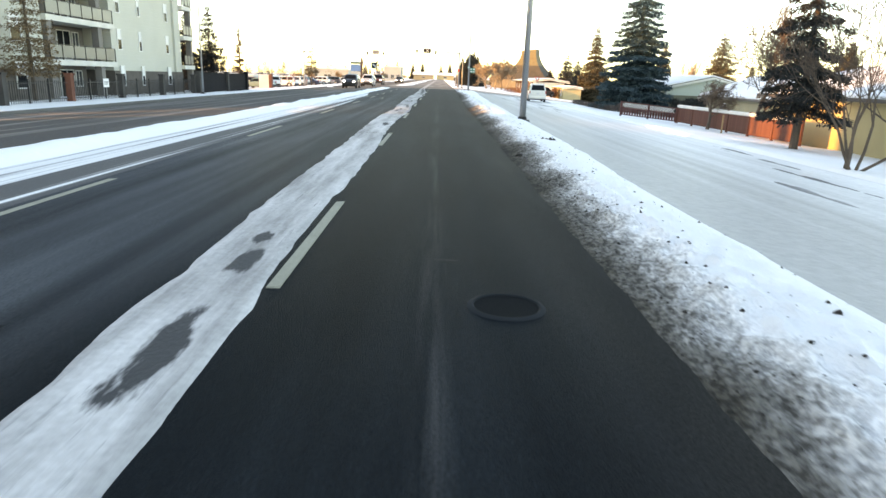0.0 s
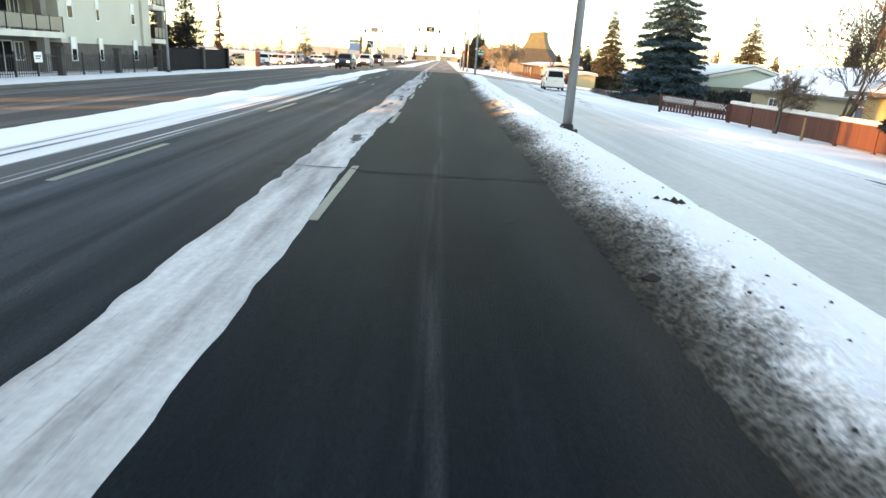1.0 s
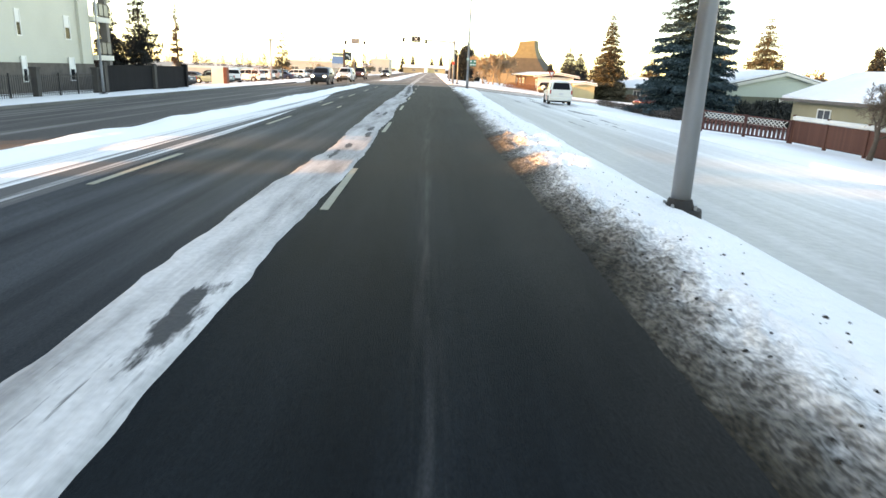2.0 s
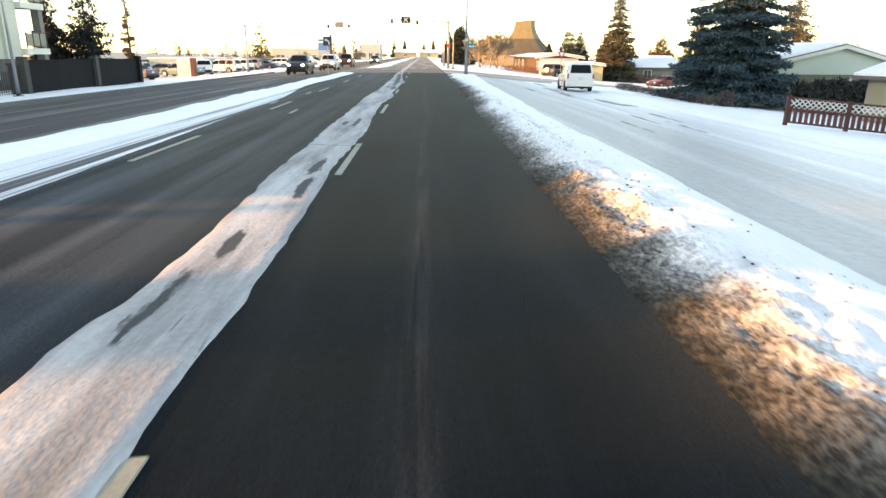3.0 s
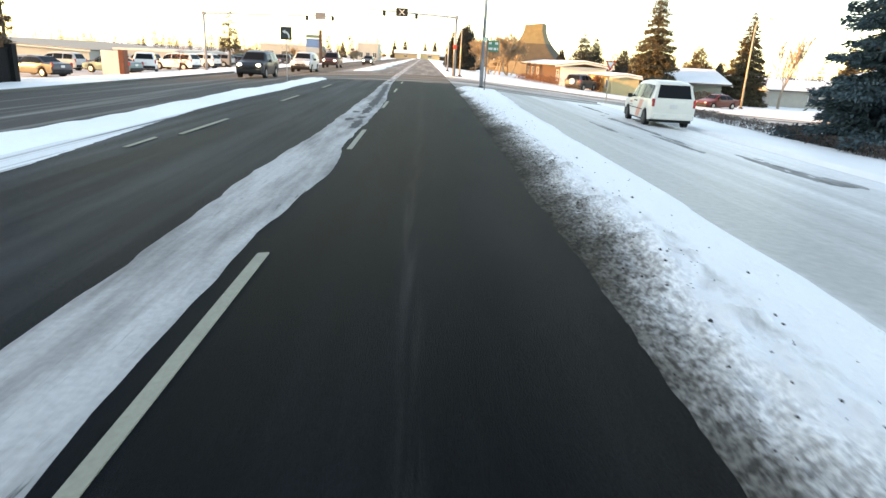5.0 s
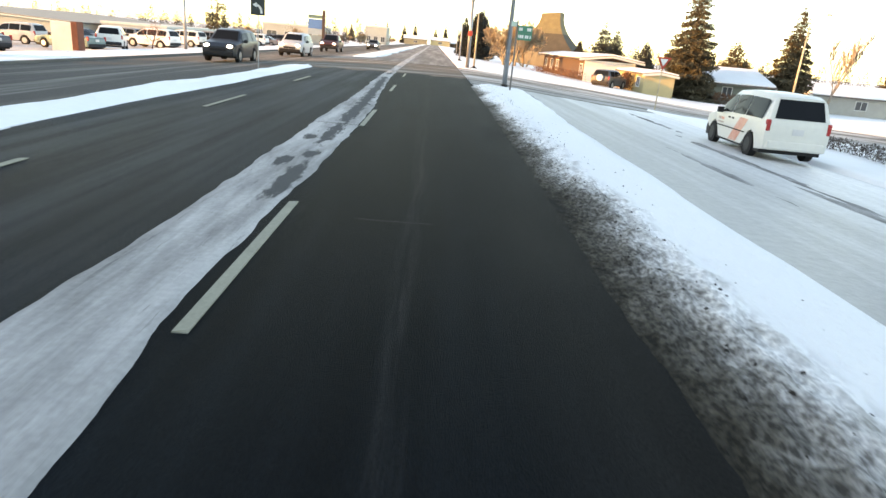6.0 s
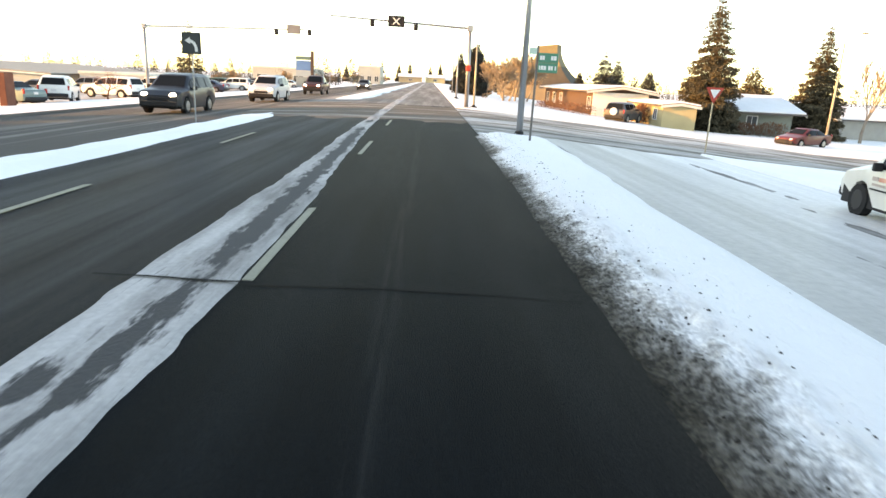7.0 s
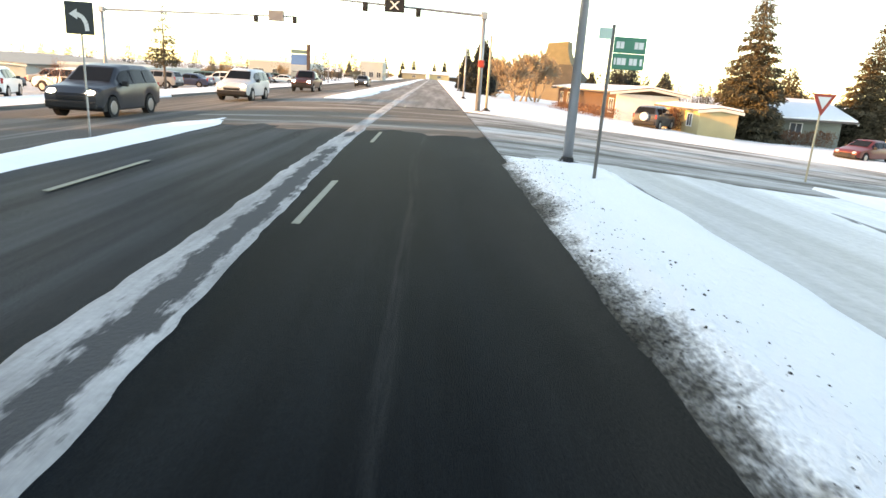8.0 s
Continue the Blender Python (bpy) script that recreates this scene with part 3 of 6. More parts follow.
def median_height(x, y):
    end = np.clip((85.5 - y) / 3.5, 0, 1) ** 0.5
    right = -6.7 + 0.14 * (rough(x * 0 + 1, y * 0.25, 41) - 0.5) * 2 - (1 - end) * 0.7
    left = -8.2 + 0.12 * (rough(x * 0 + 2, y * 0.25, 42) - 0.5) * 2 + (1 - end) * 0.5
    body = np.clip(np.minimum(right - x, x - left) / 0.5, -0.4, 1)
    return lie(x) - 0.03 + body * 0.15 * end + (rough(x * 2.2, y * 0.5, 43) - 0.5) * 0.16 * np.clip(body, 0, 1)


median = tagged(field("median", list(steps(-8.8, -6.2, 0.1)), list(steps(-20, 86, 0.3)), median_height, SNOW), "low median heaped with clean snow", "median", kind="structure")
median_far = tagged(field("median_far", list(steps(-8.4, -4.6, 0.2)), list(steps(103, 180, 0.8)) + [260, 400],
                          lambda x, y: lie(x) - 0.04 + 0.16 * np.clip(np.minimum(-5.3 + (rough(x * 0, y * 0.2, 51) - 0.5) - x, x + 8.0) / 0.6, -0.3, 1) * np.clip((y - 103.5) / 4, 0, 1), SNOW), "far median under snow beyond the junction", "median", kind="structure")


def drift_height(x, y):
    edge = np.interp(y, [0, 30, 50, 64], [-4.80, -5.15, -5.9, -7.2]) + 0.05 * (rough(x * 0, y * 0.3, 63) - 0.5)
    return lie(x) - 0.014 + np.clip((edge - x) * 0.3, -0.04, 0.020) - 0.05 * np.clip((y - 70) / 8, 0, 1)


drift = tagged(field("drifted_snow", list(steps(-7.4, -4.7, 0.06)), list(steps(-4, 78, 0.4)), drift_height, THIN), "thin snow streaked by tyres beside the median", "snow", kind="structure")

# kerbs
kerb_w = tagged(new("kerb_west"), "grey concrete kerb along the oncoming lanes", "kerb", kind="structure")
for y0 in range(-20, 220, 6):
    if 96 <= y0 < 102:
        continue
    z = float(lie(ROAD_W))
    part("kerb_stone", boxes((ROAD_W - 0.16, y0 + 0.01, z - 0.2, ROAD_W + 0.02, y0 + 5.99, z + 0.13), bevel=0.02), KERB, kerb_w)

# lane paint
DASH = raw_mesh("dash", [(-0.045, 0, 0), (0.045, 0, 0), (0.045, 3, 0), (-0.045, 3, 0), (-0.045, 0, 0.007), (0.045, 0.03, 0.007), (0.04, 3, 0.007), (-0.045, 2.95, 0.007)],
                [(0, 1, 2, 3), (4, 5, 6, 7), (0, 1, 5, 4), (1, 2, 6, 5), (2, 3, 7, 6), (3, 0, 4, 7)], PAINT)
lane_1 = tagged(new("lane_line_1"), "worn yellowish-white painted lane dashes", "road marking", kind="structure")
for k in range(0, 24):
    shared("dash", DASH, lane_1, pose(float(np.interp(9 * k, [0, 9, 36, 54, 64, 200], [-1.80, -1.93, -1.98, -1.99, -2.06, -2.3])), 7.4 + 9 * k, 0.0, 0, 0, 0.2))
lane_2 = tagged(new("lane_line_2"), "worn white painted lane dashes by the median", "road marking", kind="structure")
for k in range(0, 24):
    if 7 < k < 11:
        continue
    shared("dash", DASH, lane_2, pose(-4.72 - 0.009 * (9 * k + 9), 8.4 + 9 * k, float(lie(-5.25)) + 0.012, 0, 0, 0.5))
STUB = raw_mesh("dash_piece", [(-0.04, 0, 0), (0.04, 0.05, 0), (0.035, 1.25, 0), (-0.045, 1.3, 0), (-0.04, 0, 0.006), (0.04, 0.05, 0.006), (0.035, 1.25, 0.006), (-0.045, 1.3, 0.006)],
                [(4, 5, 6, 7), (0, 1, 5, 4), (1, 2, 6, 5), (2, 3, 7, 6), (3, 0, 4, 7)], PAINT)
for x, y, turn in ((-5.62, 46.5, 2), (-4.3, 42.9, 1), (-5.42, 51.6, 1)):
    shared("dash_piece", STUB, lane_2, pose(x, y, float(lie(x)) + 0.012, 0, 0, turn))


def cracks():
    home = tagged(new("road_cracks"), "dark sealed cracks running across the asphalt", "crack", kind="structure")
    rng = np.random.RandomState(4)
    for y0, x0, x1 in ((19.1, -3.0, 0.75), (37.05, -3.4, 0.75), (61.35, -3.2, 0.7), (6.6, -5.0, -3.0), (44.0, -5.2, -3.1)):
        xs = steps(x0, x1, 0.15)
        mid = y0 + 0.12 * (rough(xs * 1.1, xs * 0 + y0, 71) - 0.5) * 2 - 0.04 * (xs - x0)
        half = 0.006 + 0.024 * rough(xs * 2.3, xs * 0 + y0 + 5, 72)
        verts = [(x, m - h, float(lie(x)) + (0.006 if x > -1.95 else 0.028)) for x, m, h in zip(xs, mid, half)] + [(x, m + h, float(lie(x)) + (0.006 if x > -1.95 else 0.028)) for x, m, h in zip(xs, mid, half)]
        n = len(xs)
        shared("crack", raw_mesh("crack", verts, [(i, i + 1, n + i + 1, n + i) for i in range(n - 1)], TAR), home)
    salt = material("salt_scuff", (0.045, 0.048, 0.051), 0.9, second=(0.016, 0.019, 0.021), scale=9, spread=0.35)
    for y0, x0, x1 in ((54.95, -1.35, -0.6), (43.6, -4.1, -3.4), (55.8, -3.85, -3.2), (8.2, -0.75, -0.55), (29.4, -3.9, -3.2)):
        xs = steps(x0, x1, 0.06)
        mid = y0 + 0.10 * (rough(xs * 2.1, xs * 0 + y0, 75) - 0.5)
        half = 0.001 + 0.018 * rough(xs * 6.0, xs * 0 + y0, 76)
        verts = [(x, m + d * h, float(lie(x)) + 0.005) for d in (-1, 1) for x, m, h in zip(xs, mid, half)]
        n = len(xs)
        shared("salt_scuff", raw_mesh("salt_scuff", verts, [(i, i + 1, n + i + 1, n + i) for i in range(n - 1)], salt), home)


cracks()


COVER_IRON = material("cover_iron", (0.0080, 0.0098, 0.0106), 0.85, 0.0, (0.0066, 0.0080, 0.0086), 9.0, 0.6, 0.3, 0.3, 60.0)
COVER_IRON.node_tree.nodes["Principled BSDF"].inputs["Specular IOR Level"].default_value = 0.035
COLLAR = material("worn_collar", (0.017, 0.022, 0.025), 0.8, 0.0, (0.010, 0.013, 0.015), 9.0)
COLLAR.node_tree.nodes["Principled BSDF"].inputs["Specular IOR Level"].default_value = 0.1


def manhole(x, y):
    m = thing("manhole", "sunken round iron manhole cover in the asphalt", "manhole", (x, y, 0.004))
    bm = bmesh.new()
    bmesh.ops.create_circle(bm, cap_ends=True, segments=32, radius=0.215)
    part("cover", bm, COVER_IRON, m, "dark iron cover")
    bm = bmesh.new()
    ring = [[bm.verts.new((r * math.cos(a), r * math.sin(a), z)) for a in np.linspace(0, 2 * math.pi, 33)[:-1]] for r, z in ((0.205, 0.001), (0.216, 0.010), (0.222, 0.010), (0.25, -0.003))]
    for p, q in zip(ring, ring[1:]):
        for i in range(32):
            bm.faces.new((p[i], p[(i + 1) % 32], q[(i + 1) % 32], q[i]))
    part("rim", bm, COLLAR, m, "worn asphalt collar", smooth=True)


manhole(-0.28, 7.2)

RUTS = [(7.6, 56.0, 0.5, 2.3), (7.9, 54.3, 0.6, 0.9), (7.4, 48.8, 0.11, 3.2), (6.0, 46.1, 0.09, 2.6), (6.7, 44.7, 0.10, 3.4), (4.7, 43.0, 0.08, 3.0), (8.5, 21.6, 0.16, 3.0), (7.6, 18.0, 0.14, 3.2), (8.9, 24.0, 0.12, 2.4), (6.6, 60.5, 0.10, 3.4), (4.9, 61.5, 0.16, 3.5), (6.75, 64.0, 0.26, 5.5), (7.5, 73.0, 0.20, 4.0), (6.3, 58.5, 0.20, 3.0), (3.35, 75.2, 0.07, 1.6), (5.8, 14.3, 0.12, 2.2)]


def slush_height(x, y):
    dark = 0
    for xc, yc, rx, ry in RUTS:
        dark = np.maximum(dark, np.exp(-((x - xc) / rx) ** 2 - ((y - yc) / ry) ** 2))
    return lie(x) - 0.030 + 0.06 * dark * (0.12 + 1.45 * rough(x * 4.0, y * 1.5, 81)) + 0.012 * (wave(x * 9, y * 0.8, 84) - 0.5)


slush = tagged(field("slush_patches", list(steps(3.0, 9.4, 0.06)), list(steps(10, 79, 0.25)), slush_height, SLUSH), "dark slush showing through packed snow", "slush", kind="structure")


def clods():
    """Loose grit and frozen lumps thrown onto the bank."""
    rng = np.random.RandomState(8)
    verts, faces = [], []
    spots = []
    for i in range(2400):
        y = rng.uniform(2, 77)
        spots.append((0.75 + abs(rng.normal()) * 0.55, y, 0.005 + 0.017 * rng.rand() ** 3))
        spots.append((rng.uniform(0.42, 0.75), y + 0.3, 0.004 + 0.010 * rng.rand() ** 3))
        if y > 58:
            spots.append((0.95 + rng.rand() ** 1.5 * 0.8, y, 0.004 + 0.010 * rng.rand() ** 2))
    spots += [(0.75, 15.15, 0.07), (1.62, 17.5, 0.06), (1.70, 17.47, 0.07), (1.77, 17.45, 0.05), (1.55, 17.55, 0.04), (1.63, 6.9, 0.035)]
    for x, y, r in spots:
        z = float(bank_height(np.array([x]), np.array([y]))[0])
        n = len(verts)
        for d in ((1, 0, 0), (-1, 0, 0), (0, 1, 0), (0, -1, 0), (0, 0, 1), (0, 0, -1)):
            k = r * rng.uniform(0.7, 1.3)
            verts.append((x + d[0] * k, y + d[1] * k * 1.3, z + d[2] * k * 0.7))
        faces += [(n + a, n + b, n + c) for a, b, c in ((0, 2, 4), (2, 1, 4), (1, 3, 4), (3, 0, 4), (2, 0, 5), (1, 2, 5), (3, 1, 5), (0, 3, 5))]
    ob = new("grit", raw_mesh("grit", verts, faces, material("dark_grit", (0.033, 0.029, 0.026), 0.9, second=(0.02, 0.017, 0.014), scale=8)))
    tagged(ob, "dark grit and frozen lumps scattered on the snow", "grit", kind="stuff")


clods()

# ---- trees ----
def needles(radius, seed, whorls, arms, sprays, blade, foot=0.06, droop=0.35, gap=0.0):
    """Blades of a spruce crown ten units high: tiers of drooping flat boughs, each a fan of short narrow sprays."""
    rng = np.random.RandomState(seed)
    blocks = []
    for w in range(whorls):
        f = min(max(foot + (0.99 - foot) * (w + rng.uniform(-0.35, 0.35)) / whorls, 0.0), 0.992)
        reach = radius * (1 - f) ** 0.88 * (0.85 + 0.30 * rng.rand()) + 0.05
        count = max(5, int(arms * (1 - 0.45 * f)))
        lean = rng.uniform(0, 6.28)
        for a in range(count):
            if rng.rand() < gap:
                continue
            turn = lean + 6.283 * (a + rng.uniform(-0.35, 0.35)) / count
            long = reach * rng.uniform(0.70, 1.12)
            out = np.array([math.cos(turn), math.sin(turn), 0.0])
            side = np.array([-out[1], out[0], 0.0])
            n = 5 + int(sprays * (long / radius) ** 1.25)
            s = rng.rand(n) ** 0.72
            u = rng.uniform(-1, 1, n)
            half = long * 0.62 * s * (1.18 - s) + 0.02
            rise = f * 10.0 - droop * long * s ** 1.4 + 0.36 * long * np.clip(s - 0.7, 0, 1) - 0.22 * np.abs(u) * half
            p = out * (long * s)[:, None] + side * (u * half)[:, None]
            p[:, 2] += rise + rng.normal(size=n) * blade * 0.35
            hang = np.where(rng.rand(n) < 0.4, -0.75, -0.05) + rng.uniform(-0.25, 0.25, n)
            d = out * rng.uniform(0.35, 1.0, n)[:, None] + side * (u * 0.8 + rng.uniform(-0.5, 0.5, n))[:, None]
            d[:, 2] += hang
            d /= np.linalg.norm(d, axis=1)[:, None]
            c = np.cross(d, rng.normal(size=(n, 3)) * 0.6 + np.array([0, 0, 1.0]))
            c /= np.linalg.norm(c, axis=1)[:, None] + 1e-6
            wide = (blade * rng.uniform(0.65, 1.25, n) * (0.5 + 0.5 * (1 - f)))[:, None]
            blocks.append(np.stack([p, p + d * wide * 0.45 + c * wide * 0.23, p + d * wide * 1.1, p + d * wide * 0.45 - c * wide * 0.23], 1))
    verts = np.concatenate(blocks).reshape(-1, 3)
    return verts, np.arange(len(verts)).reshape(-1, 4).tolist()


CROWNS = {}


def spruce(label, x, y, height, radius, needle, seed=0, fine=1, foot=0.05, group="", gap=0.0, droop=0.35, base=None, thin=1.0):
    base = float(lie(x)) + 0.05 if base is None else base
    tree = thing("spruce_tree", label, "tree", (x, y, base), seed * 47, group)
    part("trunk", tubes(((0, 0, -0.3), (0, 0, height * 0.6), 0.014 * height + 0.02, 0.008 * height), ((0, 0, height * 0.6), (0, 0, height * 0.99), 0.008 * height, 0.008), sides=9), BARK, tree)
    whorls, arms, sprays, blade = {0: (22, 11, 170, 0.55), 1: (30, 13, 400, 0.30), 2: (29, 15, 900, 0.215), 3: (26, 13, 620, 0.18)}[fine]
    key = (seed, fine, round(height / radius, 1), foot, needle.name, gap, droop, thin)
    if key not in CROWNS:
        v, f = needles(10.0 * radius / height, seed, whorls, arms, sprays * thin, blade * 10.0 / height, foot, droop, gap)
        CROWNS[key] = raw_mesh("crown", v, f, needle)
    shared("crown", CROWNS[key], tree, Matrix.Scale(height / 10.0, 4))
    return tree


def limbs(seed, height, spread, levels, first=0.3, fork=3, thin=0.62, start=0.05, lift=0.5, stems=1, least=0.0):
    """Tapered limbs of a bare tree: (verts, faces) for the stems and for the twigs."""
    rng = np.random.RandomState(seed)
    out = {0: ([], []), 1: ([], [])}

    def limb(a, b, r0, r1, which, sides):
        r0, r1 = max(r0, least), max(r1, least)
        verts, faces = out[which]
        d = b - a
        d = d / (np.linalg.norm(d) + 1e-9)
        u = np.cross(d, [0.3, 0.8, 0.5])
        u /= np.linalg.norm(u) + 1e-9
        v = np.cross(d, u)
        n = len(verts)
        for p, r in ((a, r0), (b, r1)):
            for k in range(sides):
                t = 6.283 * k / sides
                verts.append(p + r * (math.cos(t) * u + math.sin(t) * v))
        faces.extend((n + k, n + (k + 1) % sides, n + sides + (k + 1) % sides, n + sides + k) for k in range(sides))

    def grow(p, d, length, r, level):
        which, sides = (0, 7) if level == 0 else ((0, 5) if level == 1 else (1, 3))
        pieces = 3 if level < 2 else 2
        for i in range(pieces):
            d = d + rng.normal(size=3) * 0.13
            d[2] += 0.06 * lift
            d /= np.linalg.norm(d)
            q = p + d * length / pieces
            limb(p, q, r, r * 0.84, which, sides)
            p, r = q, r * 0.84
            if level < levels and (i > 0 or level > 0):
                for _ in range(fork - 1 if i < pieces - 1 else fork):
                    e = d + rng.normal(size=3) * spread
                    e[2] += 0.25 * lift
                    e /= np.linalg.norm(e)
                    grow(p, e, length * thin * rng.uniform(0.75, 1.15), r * 0.58, level + 1)

    for s in range(stems):
        d = np.array([rng.normal() * 0.28 * (stems > 1), rng.normal() * 0.28 * (stems > 1), 1.0])
        grow(np.array([rng.normal() * 0.15 * (stems > 1), rng.normal() * 0.15 * (stems > 1), -0.2]), d / np.linalg.norm(d), height * first, start * height / (1 + 0.35 * (stems - 1)), 0)
    return out


BARE = {}


def bare_tree(label, x, y, height, seed=0, levels=4, spread=0.55, bark=BARK, twig=TWIG, first=0.32, fork=3, stems=1, start=0.018, name="bare_tree", category="tree", group="", lift=0.5, base=None, least=0.0):
    tree = thing(name, label, category, (x, y, float(lie(x)) + 0.05 if base is None else base), 0, group)
    key = (seed, levels, spread, bark.name, twig.name, first, fork, stems, start, lift, least)
    if key not in BARE:
        got = limbs(seed, 10.0, spread, levels, first, fork, 0.62, start, lift, stems, least)
        BARE[key] = [raw_mesh(n, got[i][0], got[i][1], mat, True) for i, n, mat in ((0, "trunk", bark), (1, "twig_crown", twig))]
    for mesh, n in zip(BARE[key], ("trunk", "twig_crown")):
        shared(n, mesh, tree, Matrix.Scale(height / 10.0, 4))
    return tree


def leafy_shrub(name, label, x0, y0, x1, y1, height, depth, colour, seed=0, count=2600, category="hedge", base=None):
    """A loose mass of twigs and small leaves along a line."""
    rng = np.random.RandomState(seed)
    home = thing(name, label, category, ((x0 + x1) / 2, (y0 + y1) / 2, float(lie((x0 + x1) / 2)) + 0.05 if base is None else base))
    run = np.array([x1 - x0, y1 - y0, 0.0])
    across = np.array([-run[1], run[0], 0]) / (np.linalg.norm(run) + 1e-9)
    verts = []
    for i in range(count):
        u, w = rng.uniform(-0.5, 0.5), rng.normal() * 0.33
        top = height * (0.75 + 0.35 * wave(np.array(u * np.linalg.norm(run) * 1.1 + 50), np.array(seed + 0.5), seed))
        z = top * rng.rand() ** 0.7 * (1 - 0.45 * min(abs(w), 1) ** 2)
        p = run * u + across * w * depth + np.array([0, 0, z])
        d = rng.normal(size=3) + np.array([0, 0, 0.9])
        d /= np.linalg.norm(d)
        c = np.cross(d, rng.normal(size=3))
        c /= np.linalg.norm(c) + 1e-9
        long = height * rng.uniform(0.10, 0.22)
        verts += [p, p + d * long * 0.5 + c * long * 0.16, p + d * long, p + d * long * 0.5 - c * long * 0.16]
    shared("foliage", raw_mesh("foliage", verts, [(4 * i, 4 * i + 1, 4 * i + 2, 4 * i + 3) for i in range(count)], colour), home)
    stems = []
    for i in range(24):
        u = (i + rng.rand()) / 24 - 0.5
        p = run * u
        stems.append((tuple(p + np.array([0, 0, -0.1])), tuple(p + across * rng.normal() * 0.3 * depth + np.array([0, 0, height * 0.8])), 0.02, 0.006))
    tagged(part("stem_frame", tubes(*stems, sides=4), BARK, home), kind="stuff")
    return home


def far_wood(name, label, spots, tone, seed):
    """Small far trees in one mesh: (x, y, height, pointed) each."""
    rng = np.random.RandomState(seed)
    blocks = []
    for x, y, h, pointed in spots:
        n = 320
        f = rng.rand(n) ** (1.4 if pointed else 0.8)
        r = h * (0.26 * (1 - f) + 0.01) if pointed else h * 0.42 * np.sqrt(np.clip(1 - (2 * f - 0.9) ** 2, 0.02, 1))
        turn, q = rng.rand(n) * 6.283, np.sqrt(rng.rand(n))
        p = np.stack([x + r * q * np.cos(turn), y + r * q * np.sin(turn), float(lie(x)) + h * (0.06 + 0.94 * f if pointed else 0.2 + 0.8 * f)], 1)
        d = rng.normal(size=(n, 3)) * 0.7 + np.stack([np.cos(turn), np.sin(turn), np.full(n, -0.2 if pointed else 0.9)], 1)
        d /= np.linalg.norm(d, axis=1)[:, None]
        c = np.cross(d, rng.normal(size=(n, 3)))
        c /= np.linalg.norm(c, axis=1)[:, None] + 1e-6
        wide = h * rng.uniform(0.04, 0.085, n)[:, None]
        thick = 0.22 if pointed else 0.10
        blocks.append(np.stack([p, p + d * wide * 0.5 + c * wide * thick, p + d * wide, p + d * wide * 0.5 - c * wide * thick], 1))
        blocks.append(np.array([[(x - 0.12, y, float(lie(x)) - 0.3), (x + 0.12, y, float(lie(x)) - 0.3), (x + 0.05, y, float(lie(x)) + h * 0.7), (x - 0.05, y, float(lie(x)) + h * 0.7)]]))
    verts = np.concatenate(blocks).reshape(-1, 3)
    return tagged(new(name, raw_mesh(name, verts, np.arange(len(verts)).reshape(-1, 4).tolist(), tone)), label, "trees", kind="stuff")

